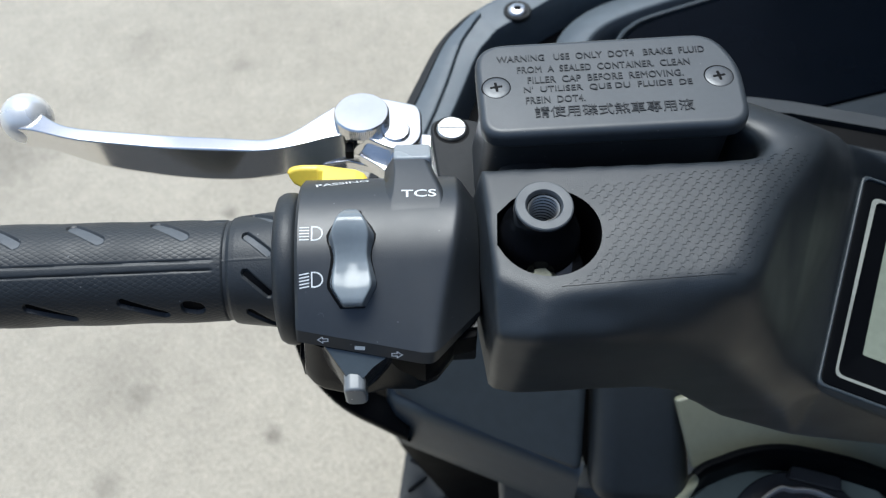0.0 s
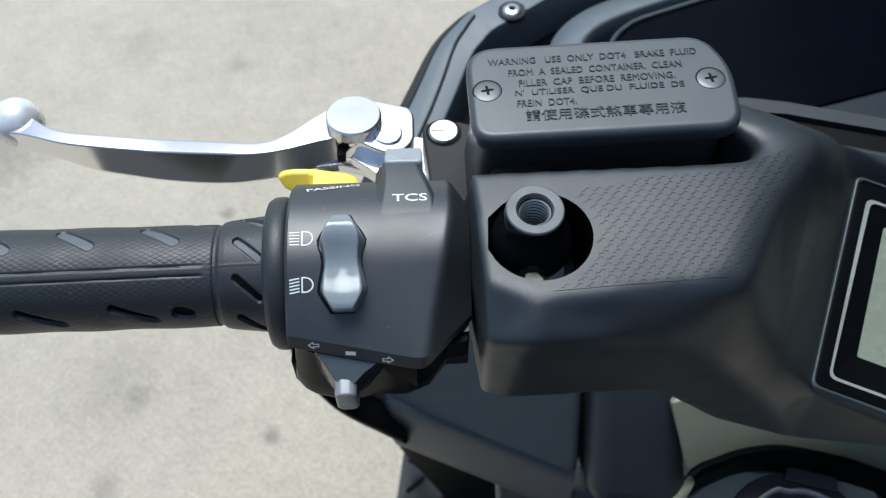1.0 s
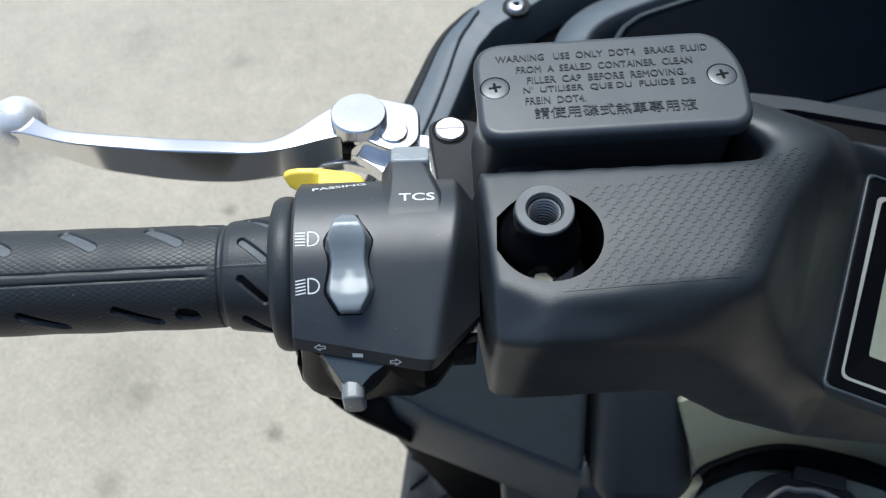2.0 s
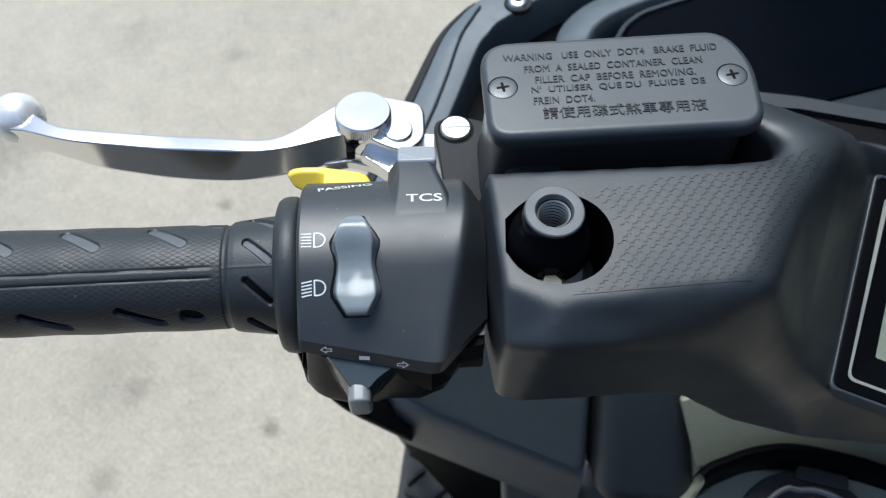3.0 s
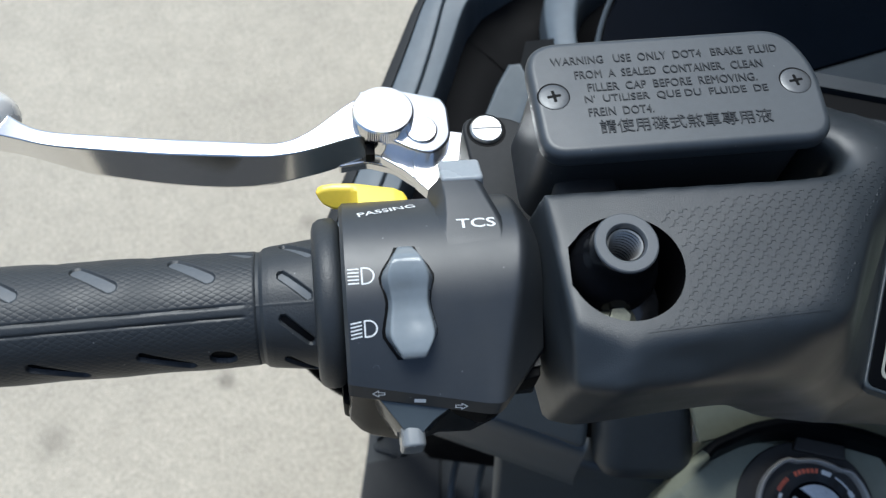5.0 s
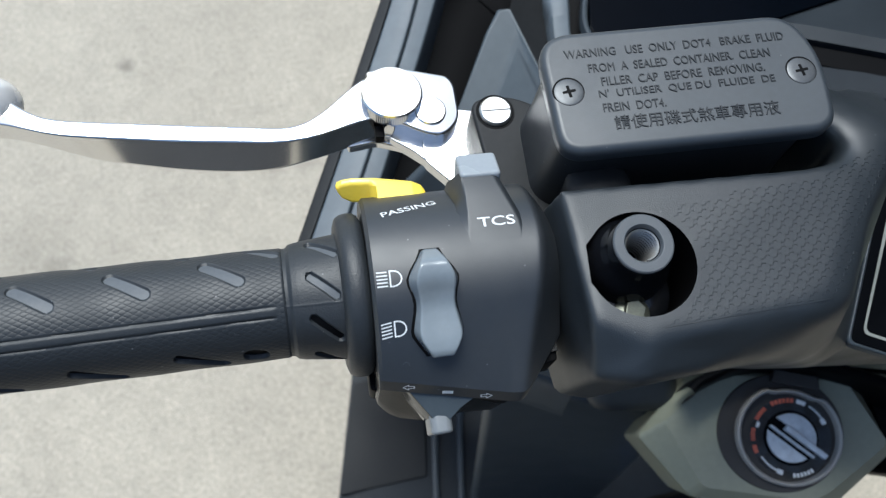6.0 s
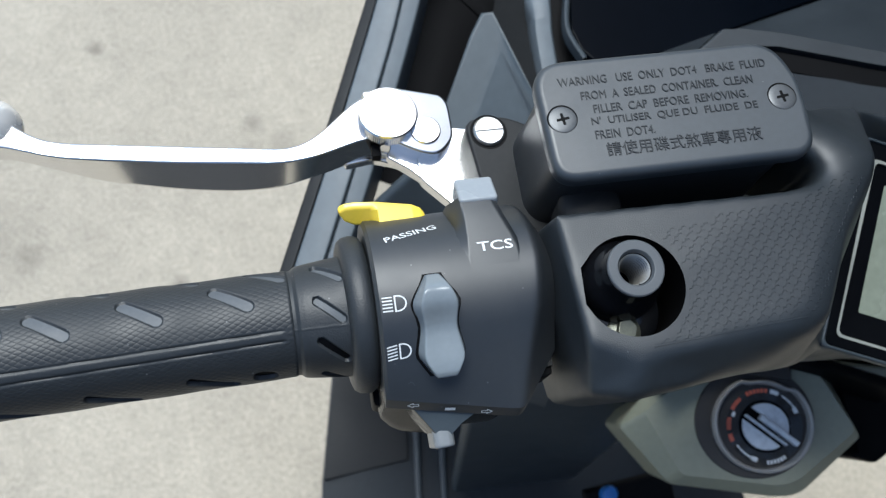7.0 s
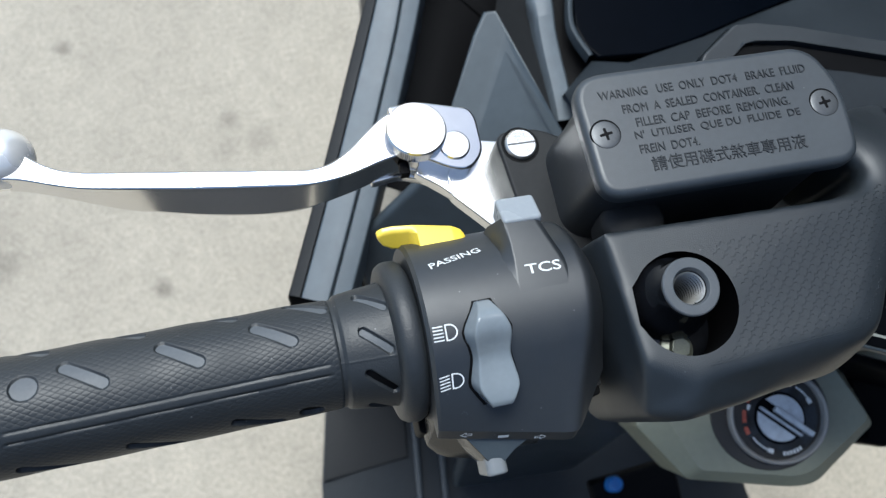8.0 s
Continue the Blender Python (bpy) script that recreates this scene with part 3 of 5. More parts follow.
        if text == "TCS":
            moved(bm, lambda p: (22.4 + p.x, 8.3 + p.y, max(math.sqrt(29.1 ** 2 - (8.3 + p.y) ** 2), interp(8.3 + p.y, [(0, 29.0), (3, 29.0), (5, 28.85), (8, 28.5), (12, 28.0), (17, 27.4)])[0]) + 0.12))
        else:
            moved(bm, lambda p: on_housing(a + p.x * cr + p.y * sr, s - p.y * cr + p.x * sr, 0.15))
        part("printed_word", bm, WHITE, h, "white printed word", smooth=0)

    def mark(strokes, name, label):
        bm = bmesh.new()
        for pts, wd in strokes:
            for p, q in zip(pts, pts[1:]):
                p, q = Vector(p), Vector(q)
                d = (q - p).normalized()
                nn = Vector((-d.y, d.x)) * wd / 2
                p, q = p - d * wd * 0.4, q + d * wd * 0.4
                bm.faces.new([bm.verts.new(Vector(on_housing(x.x, x.y, 0.12)) * MM) for x in (p + nn, q + nn, q - nn, p - nn)])
        part(name, bm, SHEEN_SCUFF if name == "scuff" else WHITE, h, label, smooth=0)
    for a, s, skew in ((-9.4, 5.0, 0.0), (-9.4, 18.7, 0.45)):
        strokes = []
        for j in range(5):
            y = s - 1.9 + j * 0.95
            strokes.append(([(a - 3.3, y + skew), (a - 0.7, y)], 0.38))
        bow = [(a + 0.2, s - 2.1), (a + 0.2, s + 2.1)]
        bow += [(a + 0.2 + 0.8 + 2.3 * math.sin(radians(t)), s + 2.1 * math.cos(radians(t))) for t in range(0, 181, 20)] + [(a + 0.2, s - 2.1)]
        strokes.append((bow, 0.42))
        mark(strokes, "beam_symbol", "white printed headlamp beam symbol")
    mark([([(-7.7, 28.9), (-7.0, 28.3), (-6.3, 28.6), (-6.0, 29.5)], 0.14)], "scuff", "fine pale scuff")
    def lip(a):
        pts = section(a)
        crown = min(range(len(pts)), key=lambda k: abs(pts[k][0]))
        return sum((Vector(q) - Vector(p)).length for p, q in zip(pts[crown:], pts[crown + 1:]))
    for a, sg, s in ((-6.6, -1, lip(-6.6) - 2.4), (14.8, 1, lip(14.8) - 1.8)):
        arrow = [(a + 0.86 * u * sg, s + 0.86 * v) for u, v in ((-1.7, -0.55), (0.1, -0.55), (0.1, -1.3), (1.8, 0), (0.1, 1.3), (0.1, 0.55), (-1.7, 0.55), (-1.7, -0.55))]
        mark([(arrow, 0.35)], "turn_arrow", "white outlined turn arrow")
    mark([([(3.1, lip(4.1) - 1.9), (5.0, lip(4.1) - 1.8)], 1.4)], "centre_mark", "small white rectangle")

    # glossy lower half of the housing, seen below the lip
    under = [(-15, -29.5), (-14.6, -31.5), (-12, -34.5), (-9, -36.2), (-2, -38), (6, -38.2), (10, -37), (19.5, -37.4), (26.8, -34.6), (32.4, -27.6), (39.3, -27.5), (40.6, -16), (40.6, -8), (-15, -8)]
    rim = [(-13.6, -25), (-13.2, -27), (-11, -29), (-8, -30.5), (-2, -32.5), (6, -34), (10, -34.4), (19.5, -34), (27, -31.4), (33, -25.6), (39.2, -25), (39.6, -16), (39.6, -8), (-13.6, -8)]
    rings = []
    for w, c, inset in ((0.0, 4.5, 0.0), (0.72, -8.0, 0.0), (0.95, -11.6, 0.0), (1.0, -13.0, 0.02), (1.0, -14.0, 0.08)):
        rings.append([(12.8 + (p[0] + (q[0] - p[0]) * w - 12.8) * (1 - inset), -20 + (p[1] + (q[1] - p[1]) * w + 20) * (1 - inset), c) for p, q in zip(rim, under)])
    bm = bmesh.new()
    loft(bm, rings)
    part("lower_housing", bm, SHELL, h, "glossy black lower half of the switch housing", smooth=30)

    # indicator switch: glossy hood and grey knob
    bm = bmesh.new()
    rows = [[(-6.2, -32.6, 9.0), (11.5, -36.2, 8.2), (15.5, -33.0, 0.0), (13.0, -32.0, -9.0), (2, -30.5, -12), (-8.5, -27.5, -9), (-8.8, -29.5, 2.0)],
            [(-3.2, -36.3, 6.6), (7.6, -38.2, 6.2), (10.2, -36.6, 0.0), (9.0, -35.6, -7.5), (2, -34.8, -10), (-5.8, -33.2, -8), (-6.2, -34.4, 1.0)],
            [(0.0, -40.2, 4.0), (4.4, -40.8, 3.9), (5.8, -40.0, -0.5), (5.4, -39.6, -5), (2, -39.2, -7), (-2.0, -38.8, -6), (-2.2, -39.2, 0.0)]]
    loft(bm, rows)
    part("indicator_hood", bm, HOOD, h, "glossy black hood of the indicator switch", smooth=18)
    # grey overlay on the black hood's top face, painting its sky reflection
    bm = bmesh.new()
    loft(bm, [[(p[0][0], p[0][1] - 0.25, p[0][2] + 0.25), (p[1][0], p[1][1] - 0.25, p[1][2] + 0.25)] for p in rows], cap=False, closed=False)
    part("hood_face_sheen", bm, PANEL, h, "grey triangular face of the hood, its sky sheen put into the colour", smooth=60)
    for k in (0, 1):
        bm = bmesh.new()
        loft(bm, [[(p[k][0] + 0.45 * math.cos(t), p[k][1] + 0.1, p[k][2] + 0.45 * math.sin(t)) for t in (0.0, 1.05, 2.09, 3.14, 4.19, 5.24)] for p in rows])
        part("hood_ridge", bm, GLOSS, h, "rounded black ridge of the hood", smooth=60)
    bm = bmesh.new()
    prism(bm, rpoly([(-3.4, -6.4), (-1.8, -8.4), (1.9, -8.4), (3.4, -6.4), (3.2, 4.6), (1.8, 6.0), (-1.8, 6.0), (-3.2, 4.6)], 0.8, 3), -3.0, 3.4, 0.9)
    for v in bm.verts:
        v.co = tilt_to(2.0, -40.6, -1.2, 0.02, -0.93, -0.1) @ (v.co / MM) * MM
    part("indicator_knob", bm, SWITCH_D, h, "grey ribbed indicator knob")
    return h


housing()


# ---- brake lever ----
def lever():
    # along the lever: middle front edge, rear edge, top height, thickness
    table = [(-131, 90.0, 77.5, -14.6, 11.0, 0.0), (-127, 88.0, 76.4, -13.8, 11.4, 0.0), (-123, 84.0, 75.0, -13.4, 11.2, 0.0), (-118, 79.4, 73.0, -13.2, 10.8, 0.0), (-109, 76.0, 70.0, -13.0, 11.5, 0.5), (-96, 74.2, 68.0, -13.0, 12.4, 3.2), (-73, 71.0, 64.6, -12.7, 11.2, 5.8), (-60, 68.6, 62.4, -11.3, 11.2, 6.4), (-49, 66.6, 60.6, -10.0, 11.2, 6.4), (-39, 64.6, 58.8, -9.0, 12.2, 4.6), (-32, 63.6, 58.4, -8.2, 12.6, 3.0), (-24, 66.2, 59.0, -7.4, 14.0, 1.4), (-17, 71.6, 60.8, -7.0, 15.0, 1.2), (-10, 78.0, 63.0, -7.0, 14.0, 1.2), (-4, 81.4, 64.2, -7.0, 12.0, 1.2)]
    rings = []
    for i in range(111):
        a = -131 + 127 * i / 110
        f = r = c = th = sl = 0.0
        for j in range(-3, 4):
            q = interp(a + j * 1.6, table)
            f, r, c, th, sl = f + q[0] / 7, r + q[1] / 7, c + q[2] / 7, th + q[3] / 7, sl + q[4] / 7
        rear = r - sl
        pts = rpoly([(f, c), (f + 0.6, c - th), (rear + 2.5, c - th - 0.8), (rear, c - th + 0.4), (r, c)], [1.2, 2.0, 1.4, 1.2, 0.7], 5)
        rings.append([(a, p[0], p[1]) for p in pts])
    bm = bmesh.new()
    loft(bm, rings)
    lv = part("brake_lever", bm, ALU, scooter, "polished aluminium brake lever with a ball end", BAR, smooth=50)
    bm = bmesh.new()
    turned(bm, [(9.8 * math.sin(math.pi * k / 24) + 0.01, -9.8 * math.cos(math.pi * k / 24)) for k in range(25)], 40, Matrix.Translation((-131.2, 86.4, -18.6)))
    part("ball_end", bm, BALL, lv, "round ball at the lever's tip", smooth=60)
    # the lever's root over the pivot
    bm = bmesh.new()
    out = rpoly([(-5.5, 81.6), (4, 82.7), (22.8, 78.4), (24.6, 74.5), (24.6, 61), (18, 55.0), (11, 56.6), (2, 62.0), (-5.5, 64)], [1, 4, 3.5, 2, 6, 5, 5, 3, 1], 6)
    prism(bm, out, -18.0, -5.6, 0.9)
    for v in bm.verts:
        v.co.z -= max(0.0, (v.co.x / MM - 6)) * 0.08 * MM
    part("lever_root", bm, ALU, lv, smooth=40)
    bm = bmesh.new()
    prof = [(0.02, -2.0), (9.8, -2.0), (10.4, -2.6), (10.4, -6.8), (9.8, -7.4), (8.8, -7.4), (8.8, -10)]
    n = 176
    rings = []
    for r, z in prof:
        rings.append([((r - (0.22 if (k % 2 and -7.0 < z < -2.5 and r > 10.2) else 0)) * math.cos(2 * math.pi * k / n) + 2.0, (r - (0.22 if (k % 2 and -7.0 < z < -2.5 and r > 10.2) else 0)) * math.sin(2 * math.pi * k / n) + 70.6, z) for k in range(n)])
    loft(bm, rings)
    lean = Matrix.Translation((2.0 * MM, 70.6 * MM, -4.0 * MM)) @ Matrix.Rotation(radians(-3), 4, "X") @ Matrix.Translation((-2.0 * MM, -70.6 * MM, 4.0 * MM))
    bm.transform(lean)
    part("adjuster_knob", bm, ALU, lv, "knurled round adjuster knob", smooth=30)
    bm = bmesh.new()
    turned(bm, [(0.02, -5.6), (4.9, -5.6), (5.4, -6.1), (5.4, -9)], 36, Matrix.Translation((14.6, 64.6, 0)))
    part("pivot_pin", bm, ALU, lv, "flat pivot pin head")
    # solid black block in place of the fork's slot, for its shade
    bm = bmesh.new()
    prism(bm, rpoly([(-4.6, 58.4), (-1.4, 58.4), (-1.4, 63), (-4.6, 63)], 0.5, 3), -14.8, -10.4, 0.4, 2)
    part("fork_slot_shade", bm, DEEP, lv, "black block standing for the shaded slot in the lever's fork", smooth=40)
    # the thin strut that runs back under the housing
    bm = bmesh.new()
    out = rpoly([(3, 63), (10, 61), (33, 36), (27, 32), (8, 53), (0, 59)], 1.5, 3)
    prism(bm, out, -17, -12.5, 0.6)
    part("pull_arm", bm, ALU, lv, "bare aluminium arm", smooth=40)
    bm = bmesh.new()
    out = rpoly([(-14, 60), (-4, 61.5), (5, 58.5), (16, 49), (22, 43), (24, 46), (12, 57.5), (2, 63.5), (-8, 65), (-14, 63)], 1.5, 3)
    prism(bm, out, -24, -19.5, 0.8)
    part("lower_fork", bm, ALU, lv, "lower prong of the lever's fork", smooth=40)
    # pale bracket between lever and clamp
    bm = bmesh.new()
    out = rpoly([(20, 69), (37, 65.5), (37, 48), (32, 38), (24, 34), (11, 49), (11, 60)], 2.0, 4)
    prism(bm, out, -18, -12, 0.6)
    part("lever_bracket", bm, ALU, lv, "bright aluminium lever bracket", smooth=40)
    return lv


lever()


# ---- brake fluid reservoir ----
def screw(parent, x, y, z, r):
    bm = bmesh.new()
    turned(bm, [(0.02, 0.42), (r * 0.6, 0.40), (r * 0.9, 0.26), (r, 0.1), (r, -2.0)], 32, Matrix.Translation((x, y, z)))
    part("screw", bm, HEAD, parent, "zinc-plated cross-head screw", smooth=50)
    # the cross recess is a black raised cross, its shade painted
    bm = bmesh.new()
    w, l = r * 0.10, r * 0.46
    a = radians(8)
    cross = [(l, w), (w, w), (w, l), (-w, l), (-w, w), (-l, w), (-l, -w), (-w, -w), (-w, -l), (w, -l), (w, -w), (l, -w)]
    cross = [(x + p * math.cos(a) - q * math.sin(a), y + p * math.sin(a) + q * math.cos(a)) for p, q in cross]
    prism(bm, rpoly(cross, 0.22, 3), z + 0.2, z + 0.46)
    part("screw_slot", bm, DEEP, parent, "black cross painting the shade of the recess", smooth=0)


def reservoir():
    bm = bmesh.new()
    rings = []
    for z, w, h, r, cx, cy in ((-3, 39.4, 17.6, 8.5, 0, 0), (-8.4, 39.4, 17.6, 8.5, 0, 0), (-9.0, 38.9, 17.1, 8.5, 0, 0), (-10.2, 39.2, 17.4, 8.5, 0, 0), (-26, 39.6, 17.6, 9, -1.2, -0.6), (-40, 40.6, 17.8, 9, -2.8, -1.6), (-56, 41, 17, 8, -3.4, -2.4)):
        rings.append([(x, y, z) for x, y in rrect(w, h, r, 7, cx, cy)])
    loft(bm, rings)
    res = part("brake_fluid_reservoir", bm, SATIN, scooter, "black brake fluid reservoir with a screwed cap", CAP, smooth=35)
    # cap with two screw wells, whose shade is painted by black discs
    bm = bmesh.new()
    out = rpoly([(-41.5, 20.2), (36.5, 20.2), (43.0, 6.0), (41.5, -20), (-40.5, -20)], [11, 9, 12, 8, 8], 9)
    prism(bm, out, -7.2, 0.0, 2.6, 6)
    cap = part("cap", bm, CAPM, res, "dark grey moulded cap with lettering", smooth=50)
    for x in (-34.85, 34.85):
        bm = bmesh.new()
        turned(bm, [(0.02, 0.04), (4.6, 0.06), (4.75, -0.2)], 40, Matrix.Translation((x, 0, 0)))
        part("screw_well_shade", bm, DEEP, res, "black disc painting the shade round the screw", smooth=50)
        screw(res, x, -0.3, 0.05, 4.3)
    lines = (("WARNING   USE  ONLY  DOT4   BRAKE  FLUID", -0.7, 12.1, 66.6, 2.75), ("FROM  A  SEALED  CONTAINER.  CLEAN", -0.4, 6.9, 54.8, 2.75), ("FILLER  CAP  BEFORE  REMOVING.", -0.3, 2.2, 49.0, 2.75),
             ("N'  UTILISER  QUE DU  FLUIDE  DE", 0.0, -2.0, 52.6, 2.85), ("FREIN  DOT4.", -16.8, -6.4, 18.4, 2.75), ("\u8acb\u4f7f\u7528\u789f\u5f0f\u715e\u8eca\u5c08\u7528\u6db2", 0.7, -11.5, 48.6, 4.5))
    for text, x, y, w, h in lines:
        bm = lettering(text, w, h, thick=0.34, bold=0.0)
        moved(bm, lambda p: (x + p.x, y + p.y, p.z - 0.02))
        part("cap_lettering", bm, LETTER, res, "moulded warning line, darkened for the shadow of its relief", smooth=0)
    bm = bmesh.new()
    prism(bm, rrect(38.5, 16, 6, 5, -1.6, -3), -70, -50, 3)
    part("master_cylinder", bm, SATIN, res, "black master cylinder body")
    # round boss below, behind the cover's edge
    bm = bmesh.new()
    turned(bm, [(0.02, -16.2), (5.0, -16.5), (8.4, -17.6), (9.8, -19.2), (10, -21), (10, -32)], 40, Matrix.Translation((-26, -21.5, 0)))
    part("round_boss", bm, EDGE, res)
    return res


reservoir()


def clamp():
    bm = bmesh.new()
    out = rpoly([(27.0, 64.5), (42, 64.5), (60, 54), (60, 16), (40, 16), (29.5, 36.0)], [6, 5, 3, 2, 2, 3], 6)
    prism(bm, out, -16, 0.2, 1.2)
    c = part("lever_clamp", bm, EDGE, scooter, "black cast clamp of the brake lever", BAR, smooth=40)
    bm = bmesh.new()
    turned(bm, [(0.02, 1.6), (4.9, 1.6), (5.5, 1.0), (5.6, 0.4), (5.6, -1)], 36, Matrix.Translation((35.2, 58.6, 0)))
    part("screw", bm, PIN, c, "bright slotted pivot screw", smooth=40)
    # black ring on the clamp that paints the gap's shade
    bm = bmesh.new()
    turned(bm, [(5.5, 0.3), (6.5, 0.3), (6.55, 0.0)], 36, Matrix.Translation((35.2, 58.6, 0)), cap=False)
    part("screw_gap_shade", bm, DEEP, c, "black ring painting the shade round the screw", smooth=0)
    bm = bmesh.new()
    prism(bm, [(30.4, 58.3), (40.1, 58.3), (40.1, 58.9), (30.4, 58.9)], 1.2, 1.64)
    part("screw_slot", bm, ZINC, c, "fine screw slot", smooth=0)
    return c


clamp()


# ---- handlebar cover ----
HOLE = [(15.0, 121.5), (16.6, 132.4)] + [(30.3 + 15.2 * math.cos(radians(t)), 124.2 + 15.2 * math.sin(radians(t))) for t in range(136, -166, -6)]
COVER = pose(0, 0, 1)


def rounded_solid(bm, mats, cutter, voxel, radius):
    """Round a faceted solid by an even skin, relaxed more where radius(x, y, z) is larger (all mm), then cut another body from it."""
    me = bpy.data.meshes.new("tmp")
    bm.to_mesh(me)
    bm.free()
    ob = new("tmp", me)
    md = ob.modifiers.new("skin", "REMESH")
    md.mode, md.voxel_size, md.use_smooth_shade = "VOXEL", voxel * MM, True
    bpy.context.view_layer.update()
    skin = bpy.data.meshes.new_from_object(ob.evaluated_get(bpy.context.evaluated_depsgraph_get()))
    bpy.data.objects.remove(ob)
    n = len(skin.vertices)
    co = np.empty(n * 3)
    skin.vertices.foreach_get("co", co)
    co = co.reshape(n, 3)
    ed = np.empty(len(skin.edges) * 2, dtype=np.int64)
    skin.edges.foreach_get("vertices", ed)
    a, b = ed[0::2], ed[1::2]
    count = np.maximum(1, np.bincount(a, minlength=n) + np.bincount(b, minlength=n)).astype(float)
    rounds = (radius(co / MM) / voxel) ** 2 * 4
    for k in range(int(rounds.max())):
        mean = np.stack([np.bincount(a, co[b, c], n) + np.bincount(b, co[a, c], n) for c in range(3)], 1) / count[:, None]
        co += 0.5 * np.clip(rounds - k, 0, 1)[:, None] * (mean - co)
    skin.vertices.foreach_set("co", co.ravel())
    for one in mats:
        skin.materials.append(one)
    ob = new("tmp", skin)
    cm = bpy.data.meshes.new("tmp_cut")
    bmesh.ops.recalc_face_normals(cutter, faces=cutter.faces)
    cutter.to_mesh(cm)
    cutter.free()
    for one in mats:
        cm.materials.append(one)
    cut = new("tmp_cut", cm)
    bo = ob.modifiers.new("cut", "BOOLEAN")
    bo.operation, bo.object, bo.solver = "DIFFERENCE", cut, "EXACT"
    bpy.context.view_layer.update()
    out = bpy.data.meshes.new_from_object(ob.evaluated_get(bpy.context.evaluated_depsgraph_get()))
    res = bmesh.new()
    res.from_mesh(out)
    bpy.data.objects.remove(ob)
    bpy.data.objects.remove(cut)
    return res


def cover():
    # the flat top and the rise behind it
    P = dict(A=(14, 150, 53.2), B=(86, 142.4, 53.6), C=(99, 144.2, 53.0), D=(104, 150.5, 51.8), E=(97, 158.5, 50), E2=(96.5, 178, 45), F=(113, 174, 39), G=(160, 187, 0), Q=(103, 129.5, 52.0), H=(123, 149, 50.5), I=(85, 102.5, 52.3), J=(26.5, 103, 53.8), K=(12.4, 112, 53.8))
    # left end and the skirt towards the rider
    P.update(K2=(11.0, 97.8, 43), S2=(17.5, 99.0, -1), SW=(9.6, 103, -4), AL=(9.2, 151, 28), ALb=(8, 145, -5), R1=(60, 100.8, -13), R2=(73, 102.2, -22), R3=(100, 105, -61), J2=(21.7, 92.8, 47), I2=(61, 93.2, 39.5), N=(84, 92.8, 18), N2=(111.6, 96.0, -28), R4=(140, 105, -96), R5=(230, 96, -128))
    # the shelf of the gauge
    P.update(M=(108, 100.5, -6), G0=(131.8, 102.6, -39.5), G1=(171, 178, -23), G2=(222, 64, -61), G3=(260, 140, -44))
    # the hidden underside
    for k, (x, y) in dict(A=(16, 156), B=(86, 150), C=(99.5, 149), D=(104.5, 152), E=(97.5, 160), E2=(97, 179)).items():
        P[k + "b"] = (x, y, 5)
    P.update(Fb=(118, 184, -40), Gb=(240, 178, -40), X1=(60, 135, -20), X2=(120, 150, -96), X3=(230, 150, -136))
    F_ = ["A B I J K", "B C D H Q I", "D E E2 F H", "H F G G1", "I Q H G1 M", "I M N I2", "M G1 G0", "K J K2", "J J2 K2", "J2 S2 K2", "J I I2 J2", "J2 I2 R1 S2", "I2 N R2 R1", "M N2 N", "M G0 N2", "N N2 R3 R2", "N2 G0 R4 R3", "G0 G2 R5 R4", "G0 G1 G3 G2", "G1 G G3",
          "A K K2 AL", "AL K2 SW ALb", "K2 S2 SW", "A AL ALb Ab", "A Ab Bb B", "B Bb Cb C", "C Cb Db D", "D Db Eb E", "E Eb E2b E2", "E2 E2b Fb F", "F Fb Gb G", "G Gb G3", "G3 Gb X3 R5 G2",
          "SW S2 R1 X1 ALb", "R1 R2 X1", "R2 R3 X2 X1", "R3 R4 X2", "R4 R5 X3 X2", "ALb X1 Ab", "Ab X1 X2 X3 Gb Fb E2b Eb Db Cb Bb"]
    bm = bmesh.new()
    vs = {k: bm.verts.new(Vector(p) * MM) for k, p in P.items()}
    for f in F_:
        bm.faces.new([vs[k] for k in f.split()])
    bmesh.ops.recalc_face_normals(bm, faces=bm.faces)
    # radii along the edges that are softest: two ends, radius and reach
    blends = [(P[a], P[b], r, w) for a, b, r, w in (("I", "Q", 5.0, 14), ("Q", "H", 5.0, 14), ("H", "G1", 6.0, 16), ("I", "M", 4.5, 10), ("J", "I", 2.6, 7), ("J2", "I2", 3.0, 8), ("I2", "N", 7.0, 18), ("N", "N2", 7.0, 18), ("M", "G1", 6.0, 14), ("M", "N", 6.0, 14), ("M", "N2", 6.0, 14), ("H", "D", 6.0, 14), ("H", "F", 5.0, 14), ("E2", "F", 3.0, 8))]

    def radius(p):
        out = np.full(len(p), 1.5)
        for a, b, r, w in blends:
            a, d = np.array(a), np.array(b) - np.array(a)
            t = np.clip((p - a) @ d / (d @ d), 0, 1)
            near = np.linalg.norm(p - a - t[:, None] * d, axis=1)
            out = np.maximum(out, 1.5 + (r - 1.5) * np.clip(1.4 - near / w, 0, 1))
        return out
    # the mirror hole's cut walls are coloured black for the shade inside
    cutter = bmesh.new()
    prism(cutter, HOLE, 12, 70, mat=1)
    bm = rounded_solid(bm, [GRAIN, DEEP], cutter, 1.2, radius)
    from mathutils.bvhtree import BVHTree
    tree = BVHTree.FromBMesh(bm)
    cov = part("handlebar_cover", bm, [GRAIN, DEEP], scooter, "grained black plastic handlebar cover with a mirror hole", COVER, smooth=32)
    # unseen far half, mirrored in so the cover does not reflect bare ground
    far = bmesh.new()
    far.from_mesh(cov.data)
    for v in far.verts:
        v.co.x = 0.362 - v.co.x
